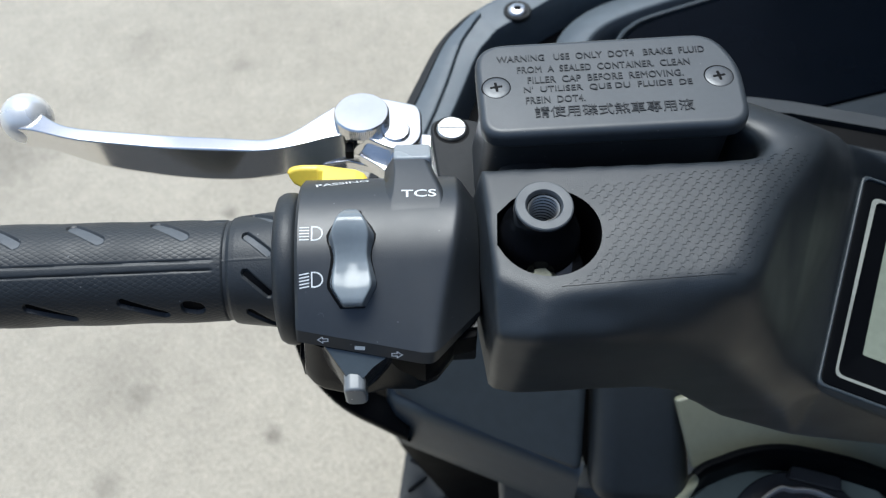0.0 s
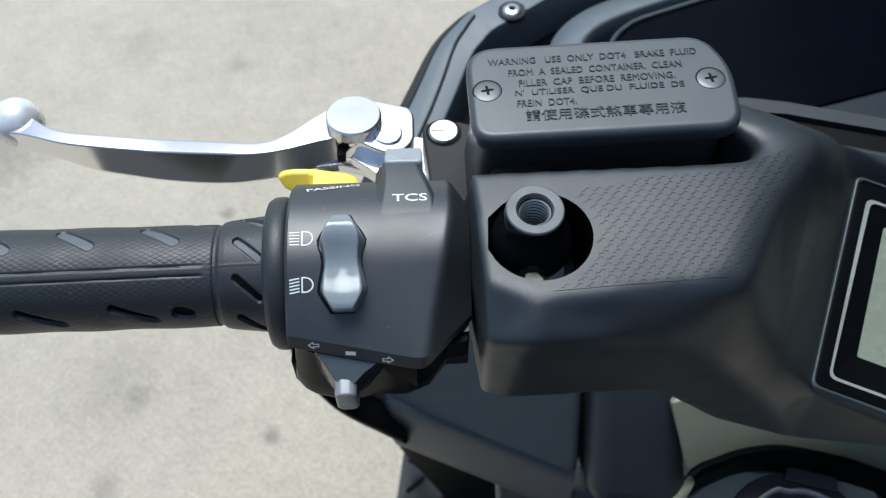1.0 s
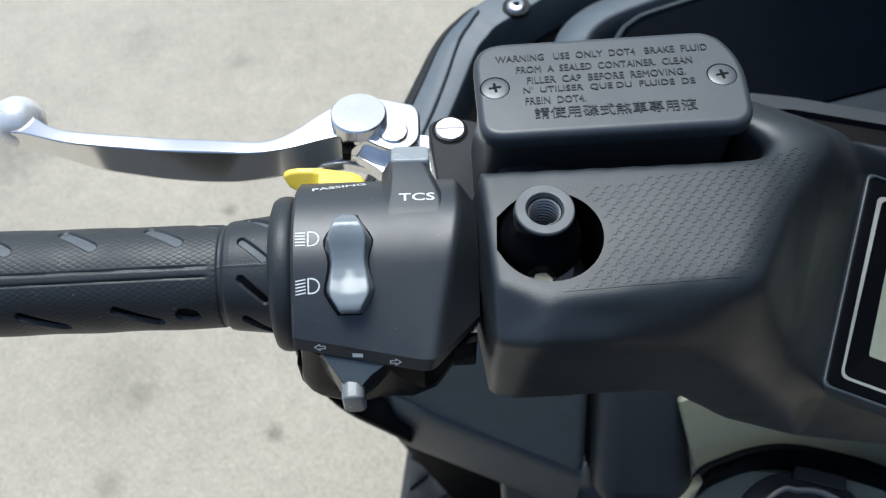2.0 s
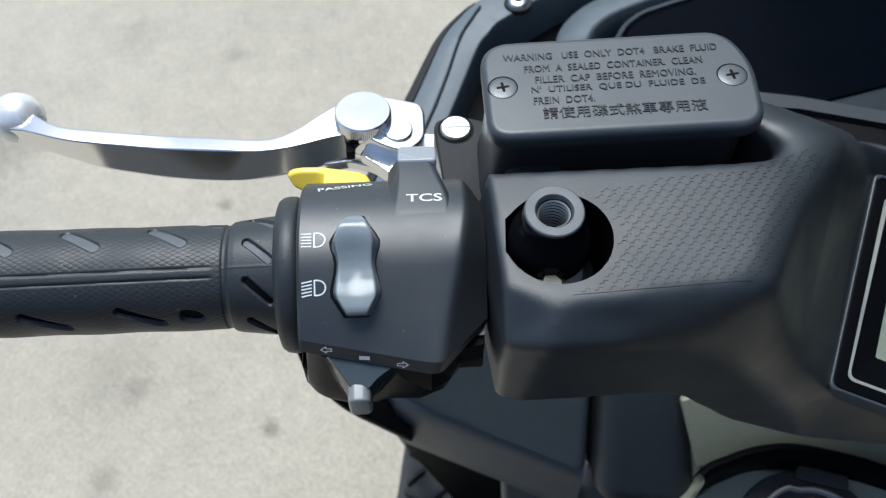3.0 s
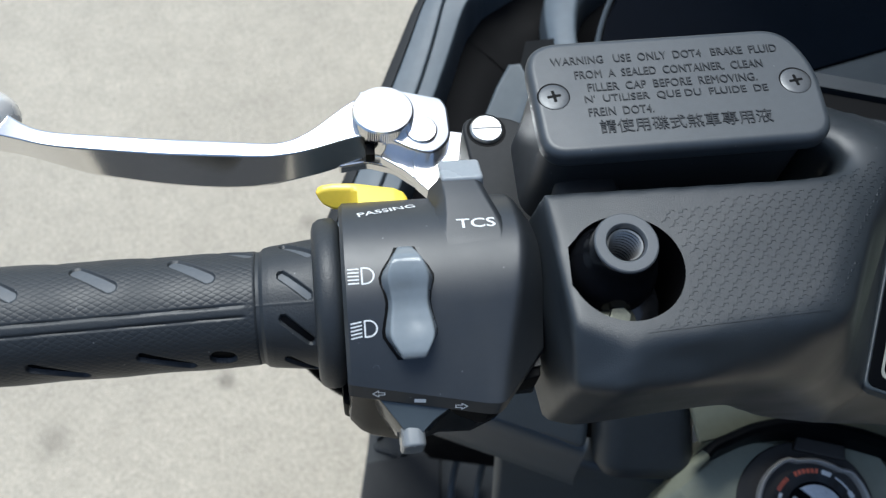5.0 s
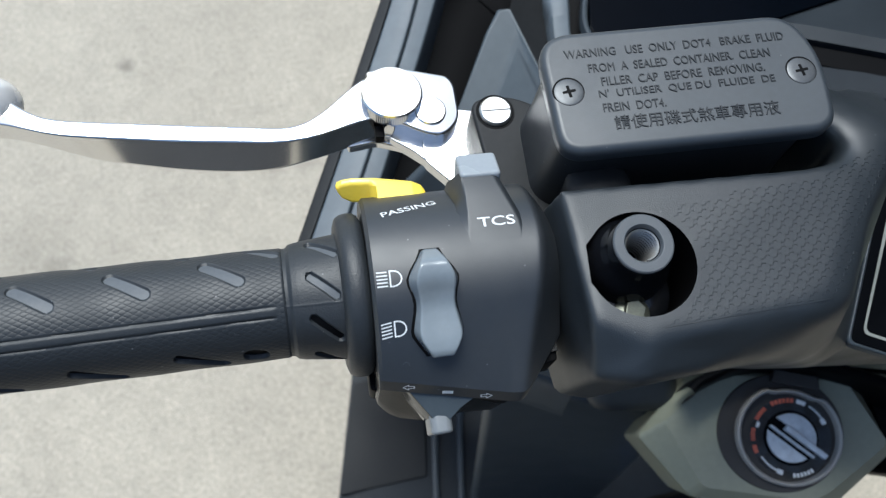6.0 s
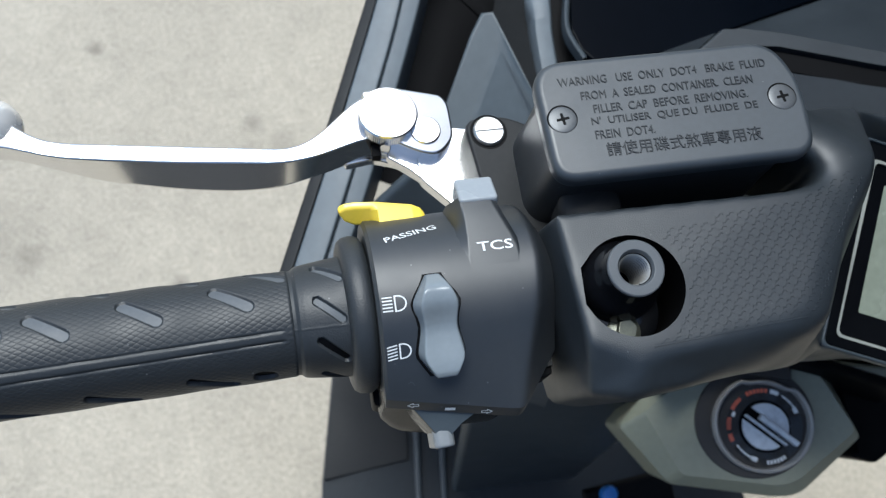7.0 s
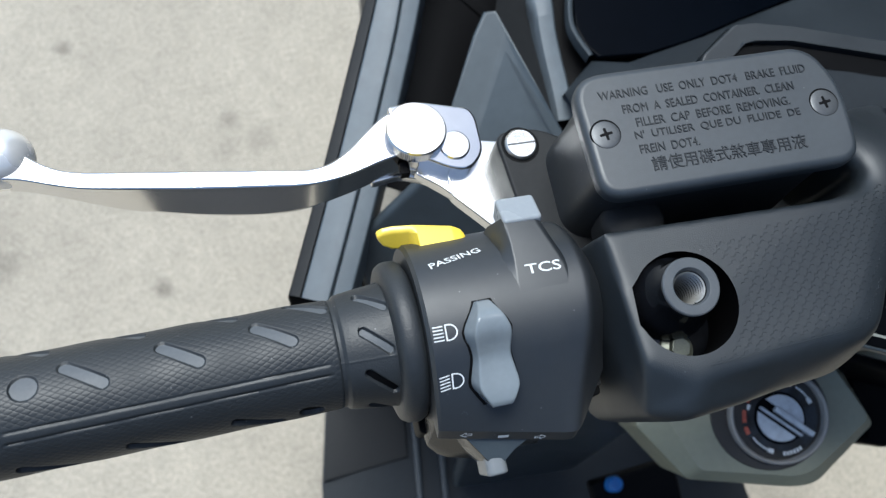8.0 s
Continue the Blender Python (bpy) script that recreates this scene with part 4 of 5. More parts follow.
    bmesh.ops.bisect_plane(far, geom=[*far.verts, *far.edges, *far.faces], plane_co=(0.236, 0, 0), plane_no=(1, 0, 0), clear_inner=True)
    part("far_cover", far, [GRAIN, DEEP], cov, "grained black cover of the far handlebar, unseen, added to block ground reflections", smooth=32)
    bm = bmesh.new()
    turned(bm, [(0.02, 0), (15, 0), (16.4, 2), (16.4, 118), (18, 122), (20, 140), (24, 142), (24, 148), (27, 149), (27, 200), (0.02, 200)], 40)
    part("far_grip", bm, RUBBER, cov, "black rubber grip of the far handlebar, unseen, added to block ground reflections", m=pose(0.545, 0.129, 0.017, 0, -86, 3))
    # moulded step pattern on the cover's top
    bm = bmesh.new()
    top = [(44, 139.5), (88, 139), (108, 145), (116, 143), (111, 133), (101, 116), (91, 104.2), (77, 104.4), (30, 106.2), (34, 108)]

    def inside(x, y):
        hit = False
        for k in range(len(top)):
            (x0, y0), (x1, y1) = top[k - 1], top[k]
            if (y0 > y) != (y1 > y) and x < (x1 - x0) * (y - y0) / (y1 - y0) + x0:
                hit = not hit
        return hit and math.hypot(x - 30.3, y - 124.2) > 17.2
    px, py = 3.5, 2.0
    turn = radians(-3)
    for j in range(-4, 36):
        for i in range(-4, 40):
            u, v = i * px + (j % 2) * px * 0.5, j * py
            x, y = 27 + u * math.cos(turn) - v * math.sin(turn), 103 + u * math.sin(turn) + v * math.cos(turn)
            if not inside(x, y):
                continue
            line = [(-1.25, -0.85), (-1.2, -0.42), (-0.25, -0.38), (-0.1, -0.2), (0.0, 0.3), (0.15, 0.42), (1.15, 0.46), (1.2, 0.0)]
            w = 0.15
            low, high = [], []
            for k, q in enumerate(line):
                d = Vector(line[min(k + 1, len(line) - 1)]) - Vector(line[max(k - 1, 0)])
                d.normalize()
                n = Vector((-d.y, d.x))
                for side in (1, -1):
                    p = Vector(q) + n * w * side
                    p2 = Vector(q) + n * w * 0.45 * side
                    out = []
                    for pp in (p, p2):
                        cx, cy = x + pp.x * math.cos(turn) - pp.y * math.sin(turn), y + pp.x * math.sin(turn) + pp.y * math.cos(turn)
                        hit = tree.ray_cast(Vector((cx, cy, 80)) * MM, Vector((0, 0, -1)))
                        out.append((hit[0], hit[1]))
                    low.append(out[0][0])
                    high.append(out[1][0] + out[1][1] * (0.085 + 0.065 * max(0.0, min(1.0, (x - 60) / 40))) * min(1.0, max(0.1, (out[1][1].z - 0.45) / 0.35)) * MM)
            if any((q - low[0]).length > 0.006 for q in low) or out[1][1].z < 0.85:
                continue
            lv, hv = [bm.verts.new(q) for q in low], [bm.verts.new(q) for q in high]
            for k in range(0, len(lv) - 2, 2):
                bm.faces.new((hv[k], hv[k + 1], hv[k + 3], hv[k + 2]))
                bm.faces.new((lv[k], hv[k], hv[k + 2], lv[k + 2]))
                bm.faces.new((hv[k + 1], lv[k + 1], lv[k + 3], hv[k + 3]))
    tagged(part("moulded_pattern", bm, GRAIN, cov, "fine moulded step pattern", smooth=0), kind="stuff")
    bm = bmesh.new()
    rows = []
    for k in range(61):
        x = 30.5 + 48.5 * k / 60
        y = 105.7 - 1.5 * k / 60
        row = []
        for dy, lift in ((-0.32, -0.05), (-0.2, 0.16), (0.2, 0.16), (0.32, -0.05)):
            hit = tree.ray_cast(Vector((x, y + dy, 80)) * MM, Vector((0, 0, -1)))
            row.append(tuple((hit[0] + hit[1] * lift * MM) / MM))
        rows.append(row)
    loft(bm, rows, cap=False, closed=False)
    part("pattern_border", bm, GRAIN, cov, "fine raised border line", smooth=30)
    # the gauge let into the cover
    g0, g1, g2 = Vector((133.6, 104.8, -37.0)), Vector((158.5, 152.0, -24.6)), Vector((211, 67.8, -54))
    e1, e2 = (g1 - g0).normalized(), (g2 - g0).normalized()
    nn = e2.cross(e1).normalized()

    def face(u, v, h):
        return tuple(g0 + e2 * u + e1 * v + nn * h)
    bm = bmesh.new()
    out = rpoly([(-1.9, -1.6), (79, -1.6), (79, 84), (-1.9, 84)], 3, 6)
    inn = rpoly([(2.6, 2.6), (72.4, 2.6), (72.4, 77.4), (2.6, 77.4)], 3, 6)

    def grown(ring, d):
        return [(u + (-d if u < 40 else d), v + (-d if v < 30 else d)) for u, v in ring]
    loft(bm, [[face(u, v, -4) for u, v in out], [face(u, v, 1.2) for u, v in out], [face(u, v, 1.6) for u, v in grown(out, -0.8)], [face(u, v, 1.6) for u, v in inn], [face(u, v, -3.5) for u, v in inn]], cap=False)
    part("gauge_bezel", bm, UNDER, cov, "black bezel of the instrument display", smooth=35)
    bm = bmesh.new()
    loft(bm, [[face(u, v, h) for u, v in grown(out, d)] for d, h in ((1.6, -4), (1.5, 1.4), (1.2, 2.1), (0.6, 2.3), (0.1, 2.0), (0.0, 0.6))], cap=False)
    part("gauge_lip", bm, BODY, cov, "thin grey lip round the instrument display", smooth=60)
    bm = bmesh.new()
    # the pale trim widens towards its far end
    b = [(u + (0.9 + 0.9 * v / 77 if u < 40 else -1.2), v + (1.1 if v < 30 else -1.1)) for u, v in inn]
    loft(bm, [[face(u, v, 0) for u, v in inn], [face(u, v, 1.7) for u, v in inn], [face(u, v, 1.7) for u, v in b], [face(u, v, -1) for u, v in b]], cap=False)
    part("gauge_trim", bm, TRIM, cov, "thin pale trim round the display", smooth=35)
    bm = bmesh.new()
    low = rpoly([(12.2, 14.8), (65, 14.8), (65, 69), (12.2, 69)], 1, 6)
    loft(bm, [[face(u, v, 0.6) for u, v in b], [face(u, v, -0.8) for u, v in low]], cap=False)
    part("display_well", bm, UNDER, cov, "black sloped well of the display", smooth=30)
    bm = bmesh.new()
    bm.faces.new([bm.verts.new(Vector(face(u, v, -0.6)) * MM) for u, v in low])
    part("lcd_display", bm, LCD, cov, "pale grey-green liquid crystal display", smooth=0)
    return cov


cover()


# threaded mirror mount and bolt inside the cover's hole
def mirror_mount():
    M_ = pose(0.0291, 0.1268, 1.0628, 3, 2, 0)
    bm = bmesh.new()
    turned(bm, [(5.3, -0.9), (8.2, -0.9), (8.4, -1.2), (8.7, -5), (9.6, -8), (11.0, -11), (12.0, -14), (12.2, -18), (12.0, -24), (11, -34)], 56, cap=False)
    mt = part("mirror_mount", bm, GLOSS, scooter, "black coated threaded mirror mount", M_, smooth=40)
    bm = bmesh.new()
    turned(bm, [(4.75, -1.7), (4.85, -0.8), (5.35, -0.05), (5.5, 0.0), (7.85, 0.0), (8.2, -0.3), (8.25, -1.0)], 56, cap=False)
    part("rim_face", bm, FACE, mt, "machined grey rim of the threaded bore", smooth=35)
    # a helical thread, rising one pitch a turn
    bm = bmesh.new()
    n, turns, pitch = 36, 14, 1.5
    rows = []
    for k in range(n * turns + 1):
        a, z = 2 * math.pi * (k / n - 0.25), -0.8 - k * pitch / n
        rows.append([(r * math.cos(a), r * math.sin(a), z + dz) for r, dz in ((5.1, 0.1), (4.55, -0.38), (4.2, -0.62), (4.1, -0.72), (4.2, -0.84), (5.1, -1.3), (5.1, -1.45))])
    loft(bm, rows, cap=False, closed=False)
    bm.faces.ensure_lookup_table()
    # outer flanks and roots turn black, painting the shade between turns
    for k, q in enumerate(bm.faces):
        q.material_index = 0 if k % 6 in (1, 2, 3) else 1
    part("thread", bm, [THREAD, DEEP], mt, "steel screw thread with the shade between its turns painted black", smooth=12)
    # a black disc paints the darkness at the bottom of the bore
    bm = bmesh.new()
    turned(bm, [(5.5, -20.0), (0.02, -20.2)], 24, cap=False)
    part("bore_floor_shade", bm, DEEP, mt, "black disc standing for the shade deep in the bore", smooth=0)
    # clamp foot under it, with the bolt
    bm = bmesh.new()
    turned(bm, [(0.02, -18.6), (9.5, -18.8), (12.4, -20.2), (13.8, -23), (14, -34)], 48, Matrix.Translation((-1, -7.5, 0)))
    part("clamp_foot", bm, GLOSS, mt, "glossy black clamp foot", smooth=60)
    bm = bmesh.new()
    prism(bm, [(3.1 * math.cos(radians(60 * k + 4)) - 1.8, 3.1 * math.sin(radians(60 * k + 4)) - 14.4) for k in range(6)], -19, -14.6, 0.4, 2)
    turned(bm, [(0.02, -17.0), (3.2, -17.0), (4.9, -17.9), (5.1, -18.4), (5.1, -19.5)], 36, Matrix.Translation((-1.8, -14.4, 0)))
    part("hex_bolt", bm, BOLT, mt, "dull zinc-plated hexagon bolt", smooth=30)


mirror_mount()


# ---- body behind and below the handlebar ----
def sweep(bm, path, profile, end=None, f0=0.0, f1=1.0):
    """Carry a profile of (inward, up) mm along a path of (x, y, z) mm; inward is to the path's right. It turns into the end profile from f0 to f1 of the way."""
    pts = [Vector(p) for p in path]
    fine = []
    for k in range(len(pts) - 1):
        p0, p1, p2, p3 = pts[max(k - 1, 0)], pts[k], pts[k + 1], pts[min(k + 2, len(pts) - 1)]
        for j in range(6):
            t = j / 6
            fine.append(0.5 * ((2 * p1) + (p2 - p0) * t + (2 * p0 - 5 * p1 + 4 * p2 - p3) * t * t + (3 * p1 - p0 - 3 * p2 + p3) * t ** 3))
    fine.append(pts[-1])
    rings = []
    for k, p in enumerate(fine):
        d = fine[min(k + 1, len(fine) - 1)] - fine[max(k - 1, 0)]
        n = Vector((d.y, -d.x, 0)).normalized()
        w = min(1, max(0, (k / (len(fine) - 1) - f0) / (f1 - f0)))
        rings.append([tuple(p + n * (u + (a - u) * w) + Vector((0, 0, v + (b - v) * w))) for (u, v), (a, b) in zip(profile, end or profile)])
    loft(bm, rings, cap=False, closed=False)


RIM = [(-30, 174, 780), (-42, 179, 788), (-66, 192, 800), (-79, 199, 838), (-81, 206, 870), (-44.5, 273, 878), (-3, 355, 880), (17, 392, 882), (33, 408, 884), (58, 422, 887), (112, 448, 890), (165, 455, 892), (218, 448, 890), (278, 421, 887), (329, 357, 880), (390, 240, 875)]


def fairing():
    bm = bmesh.new()
    side = RIM[4:9] + [(44, 415, 885.5)]  # the outer band ends where the rim turns inward
    sweep(bm, side, [(22, -46), (10, -26), (2, -13), (-0.5, -6), (0, -1), (1.5, 0.6), (6, 1.2), (6.6, -1)], [(12, -46), (6, -26), (1, -13), (-0.5, -6), (0, -1), (0.4, 0.6), (1.6, 1.2), (1.8, -1)], 0.35)
    tail = bmesh.new()
    sweep(tail, RIM[:5], [(22, -46), (10, -26), (2, -13), (-0.5, -6), (0, -1), (1.5, 0.6), (16, 1.2), (18, -20)])
    f = part("front_fairing", bm, EDGE, scooter, "dull black outer edge of the front fairing", smooth=50)
    part("lower_edge", tail, UNDER, f, "black lower edge of the fairing", smooth=50)
    bm = bmesh.new()
    sweep(bm, side, [(6.4, -2), (6.8, 0.8), (7.8, 1.6), (13, 2.0), (13.6, 2.5), (19.6, 3.0), (20.6, 2.2), (20.9, -1.5)], [(1.7, -2), (1.9, 0.8), (2.2, 1.6), (4, 2.0), (4.4, 2.5), (6.6, 3.0), (7.2, 2.2), (7.4, -1.5)], 0.35)
    part("outer_rim", bm, RIMM, f, "matte dark grey rim", smooth=50)
    bm = bmesh.new()
    sweep(bm, side, [(21.0, -1.5), (21.5, 1.2), (22.2, 2.0), (29.5, 1.2), (30.6, 0.2), (31.3, -10), (32, -30)], [(7.4, -1.5), (7.9, 1.2), (8.6, 2.0), (23.5, 1.2), (24.6, 0.2), (25.3, -10), (26, -30)], 0.35)
    sweep(bm, [side[-1]] + RIM[9:], [(20, -46), (8, -26), (1, -13), (-0.5, -6), (0, -1), (1.5, 0.9), (4, 1.8), (23.5, 1.4), (24.8, 0.4), (25.4, -10), (26, -30)])
    part("inner_rim", bm, RIMM, f, "matte dark grey inner rim", smooth=50)
    # near-black sheet along the rim: the recess's shade as a colour
    bm = bmesh.new()
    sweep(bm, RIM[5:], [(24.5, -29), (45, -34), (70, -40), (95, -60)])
    part("recess", bm, DEEP, f, "black sheet painting the shade inside the rim", smooth=50)
    # inner panels: three faces that share their creases
    bm = bmesh.new()
    V = {k: bm.verts.new(Vector(p) * MM) for k, p in dict(A=(62, 317, 897), H=(55.5, 318.5, 895.5), B=(47, 308, 892), C=(20, 266, 878), D=(0, 226, 858), E=(10, 222, 859), F=(62, 299, 892), K=(90, 205, 866), L=(78, 232, 892)).items()}
    for names in ("A H B C D E F", "F E K L", "A F L"):
        bm.faces.new([V[k] for k in names.split()])
    outer = [e for e in bm.edges if e.is_boundary]
    creases = [bm.edges.get((V[p], V[q])) for p, q in ("FE", "FL")]
    made = bmesh.ops.extrude_edge_only(bm, edges=outer)
    for v in made["geom"]:
        if isinstance(v, bmesh.types.BMVert):
            v.co.z -= 14 * MM
    bmesh.ops.bevel(bm, geom=creases + outer, offset=2.4 * MM, segments=4, affect="EDGES", profile=0.5)
    bmesh.ops.recalc_face_normals(bm, faces=bm.faces)
    # the panel's steep side, shaded by a darker material than the lit faces
    steep = bmesh.new()
    V = [steep.verts.new(Vector(p) * MM) for p in ((62, 317, 894), (70, 275, 890), (78, 232, 889), (94, 222, 864), (96, 300, 866), (98, 322, 868), (102, 344, 880), (69, 334, 893))]
    steep.faces.new([V[k] for k in (0, 1, 2, 3, 4, 5)])
    steep.faces.new([V[k] for k in (0, 5, 6, 7)])
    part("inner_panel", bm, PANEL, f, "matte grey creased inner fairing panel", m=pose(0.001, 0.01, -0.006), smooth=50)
    part("steep_panel", steep, EDGE, f, "steep side of the inner fairing panel, its shade put into the colour", m=pose(0.001, 0.01, -0.006), smooth=50)
    # black slab that paints the shade below the panels
    bm = bmesh.new()
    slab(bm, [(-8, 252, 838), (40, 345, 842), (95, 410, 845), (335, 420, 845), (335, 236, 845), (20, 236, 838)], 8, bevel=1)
    part("fairing_shade_floor", bm, DEEP, f, "black slab standing for the shade under the fairing panels", smooth=40)
    bm = bmesh.new()
    sweep(bm, [(83, 250, 886), (85, 268, 888), (87, 288, 889), (89, 304, 890), (92, 318, 890), (95, 345, 889), (102, 370, 888), (114, 386, 888), (136, 398, 888), (180, 410, 888), (250, 425, 886)], [(-8, -24), (-7, -8), (-6, -4), (-4.5, -1.2), (3.2, -1), (5, -2.4), (6, -12), (7, -30)], [(-13, -24), (-12.5, -8), (-11.5, -6), (-3, -3), (6, -1.5), (9, -3), (11, -14), (12, -30)], 0.38, 0.62)
    part("upper_ridge", bm, RIMM, f, "matte grey rounded ridge round the screen", m=pose(0.001, 0.01, -0.006), smooth=60)
    for name, mat, thick, pts, lab in (
            ("side_cheek", DEEP, 6, [(92, 330, 882), (92, 262, 880), (112, 226, 880), (128, 232, 876), (106, 330, 884)], "black side panel"),
            ("smoked_screen", SMOKE, 5, [(103, 284, 896), (101, 297, 896), (107, 318, 896), (117, 339, 896), (130, 359, 896), (137, 366, 896), (146, 371, 896), (168, 377, 896), (193, 383, 896), (335, 417, 896), (335, 303, 896), (192, 281, 896), (162, 274, 896), (135, 273, 896), (108, 276, 896)], "glossy smoked dark screen panel"),
            ("dash_frame", DASH, 5, [(118, 224, 953), (129, 237, 956), (149, 248, 957), (157, 246, 957), (175, 240, 957), (217, 222, 957), (330, 178, 957), (326, 172, 957), (214, 215, 957), (172, 233, 957), (155, 238.5, 957), (149, 238.5, 957), (138, 230, 954), (126, 220, 952)], "raised grey frame of the dash"),
            # this slab is black to paint the shade below the dash frame
            ("frame_gap_shade", DEEP, 4, [(127, 220, 951), (139, 231, 953), (149, 237.5, 954), (155, 237.5, 954), (172, 232, 954), (214, 214, 954), (326, 171, 954), (322, 165, 952), (208, 208, 952), (160, 230, 952), (140, 222, 950)], "black slab standing for the shade under the frame"),
            ("dash_lip", DASH, 5, [(128, 218, 950), (150, 231, 952), (208, 209, 952), (322, 164, 952), (315, 150, 945), (200, 190, 945), (140, 205, 944)], "grey lip of the dash")):
        bm = bmesh.new()
        slab(bm, pts, thick, bevel=1.5)
        part(name, bm, mat, f, lab, m=pose(0.001, 0.01, -0.006), smooth=40)
    bm = bmesh.new()
    sweep(bm, [(104, 278, 897), (100, 297, 897), (106, 318, 897), (116, 340, 897), (129, 360, 897), (137, 367, 897), (146, 372, 897), (168, 378, 897), (193, 384, 897), (335, 418, 897)], [(-2.4, -6), (-2, 0.8), (-1, 1.4), (0.4, 0.8), (0.8, -2)])
    part("screen_trim", bm, BODY, f, "thin rim round the smoked screen", m=pose(0.001, 0.01, -0.006), smooth=40)
    bm = bmesh.new()
    low = [(84, 262, 892), (104, 276, 894), (123, 270, 895), (154, 272, 895), (192, 280, 895), (335, 302, 895)]
    mid = [(84, 228, 905), (102, 224, 935), (119, 232, 950), (146, 248, 953), (216, 222, 953), (335, 178, 951)]
    loft(bm, [[(x, y + 4, z - 20) for x, y, z in low], low, mid, [(x, y - 14, z - 12) for x, y, z in mid], [(x, y - 16, z - 60) for x, y, z in mid]], cap=False, closed=False)
    part("dash_ledge", bm, DASH, f, "matte grey ledge under the screen", m=pose(0.001, 0.01, -0.006), smooth=40)
    here = Matrix.Translation((71, 406.5, 889.2))
    # dark disc on the rim in place of a recess, shade as colour
    bm = bmesh.new()
    turned(bm, [(0.02, 0.1), (7.6, 0.1), (8.4, 0.6), (8.8, 0.2), (8.8, -3)], 32, here)
    part("screw_recess_shade", bm, EDGE, f, "dark disc painting the shaded recess round the screw", smooth=40)
    bm = bmesh.new()
    turned(bm, [(2.4, 1.2), (2.4, 2.2), (4.4, 2.0), (5.8, 1.2), (6.2, 0.2)], 28, here, cap=False)
    part("fairing_screw", bm, PIN, f, "bright button-head screw")
    # the socket's inner shade is a black hexagon
    bm = bmesh.new()
    turned(bm, [(0.02, 1.2), (2.5, 1.2), (2.5, 0.6)], 6, here)
    part("screw_socket_shade", bm, DEEP, f, "black hexagon painting the shade in the socket")
    return f


fairing()


def leg_shield():
    bm = bmesh.new()
    slab(bm, [(-40, 202, 806), (-36, 191, 804), (-14, 179, 804), (21, 158, 803), (62, 131, 803), (73, 190, 878), (52, 225, 896), (0, 242, 898), (-44, 226, 862)], 10, bevel=5, seg=5)
    ls = part("leg_shield", bm, BODY, scooter, "matte dark grey leg shield panel", smooth=50)
    bm = bmesh.new()
    edge = [(-34, 208), (-39, 199), (-39.5, 190), (-35, 181.5), (-14, 169.5), (21, 149.5), (62, 125)]
    loft(bm, [[(x + dx, y + dy, z) for x, y in edge] for dx, dy, z in ((5, 14, 801), (3, 9.5, 800.5), (1, 7, 798), (0, 5, 792), (-1, 3, 780), (-1.5, 1, 766), (-1, -1, 756), (1, 2, 748), (8, 14, 744), (14, 36, 743))], cap=False, closed=False)
    part("lower_lip", bm, BODY, ls, "rounded lower lip of the leg shield", smooth=60)
    bm = bmesh.new()
    slab(bm, [(67, 113, 800), (120, 104, 796), (126, 188, 868), (78, 192, 876)], 30, bevel=12, seg=6)
    part("shield_column", bm, DASH, ls, "dark centre panel", smooth=50)
    bm = bmesh.new()
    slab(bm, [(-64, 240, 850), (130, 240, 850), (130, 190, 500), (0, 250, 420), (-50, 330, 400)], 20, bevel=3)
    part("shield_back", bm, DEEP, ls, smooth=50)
    bm = bmesh.new()
    slab(bm, [(20, 150, 770), (130, 105, 770), (150, 80, 400), (22, 95, 400)], 20, bevel=5)
    part("inner_tunnel", bm, BODY, ls, "dark centre tunnel panel", smooth=50)
    # far panels, added so that the skirt reflects dark plastic, not ground
    bm = bmesh.new()
    slab(bm, [(238, 116, 782), (396, 116, 782), (410, 205, 850), (238, 205, 850)], 12, bevel=5, seg=4)
    part("far_shield", bm, BODY, ls, "dark grey far half of the leg shield, added to block ground light", smooth=50)
    bm = bmesh.new()
    slab(bm, [(238, 118, 772), (390, 118, 772), (360, 110, 380), (238, 105, 380)], 20, bevel=5)
    part("far_tunnel", bm, BODY, ls, "dark panel added below the far half to block ground light", smooth=50)
    for x, y in ((-9, 107), (17, 100)):
        bm = bmesh.new()
        sweep(bm, [(x + 34, y + 130, 420), (x + 20, y + 99, 372), (x, y, 366), (x - 40, y - 220, 366)], [(-3.4, -6), (-2.8, 2.6), (0, 3.6), (2.8, 2.6), (3.4, -6)])
        part("edge_strip", bm, BODY, ls, smooth=50)
    return ls


leg_shield()


def floorboard():
    bm = bmesh.new()
    slab(bm, [(-50, 345, 362), (-70, 262, 361), (-106, 139, 360), (-140, -20, 360), (-135, -330, 360), (-60, -520, 380), (370, -520, 380), (345, -330, 360), (335, -20, 360), (335, 150, 362), (330, 345, 362)], 25, bevel=4)
    fb = part("floorboard", bm, FLOOR, scooter, "dark grey ribbed plastic floorboard", smooth=40)
    for i in range(5):
        for j in range(3):
            bm = bmesh.new()
            y = 262 + i * 22
            x = -50 + j * 26 + i * 4
            sg = 1 if (i + j) % 2 else -1
            prism(bm, rpoly([(x - 11, y - 7 * sg - 3), (x + 11, y + 7 * sg - 3), (x + 11, y + 7 * sg + 3), (x - 11, y - 7 * sg + 3)], 1.5, 3), 361, 367, 1.2)
            part("tread_rib", bm, FLOOR, fb)
    bm = bmesh.new()
    slab(bm, [(-104, 140, 366), (-70, 252, 368), (8, 252, 368), (-12, 140, 366)], 5, bevel=1.5)
    part("foot_mat", bm, EDGE, fb, "black rubber foot mat")


floorboard()


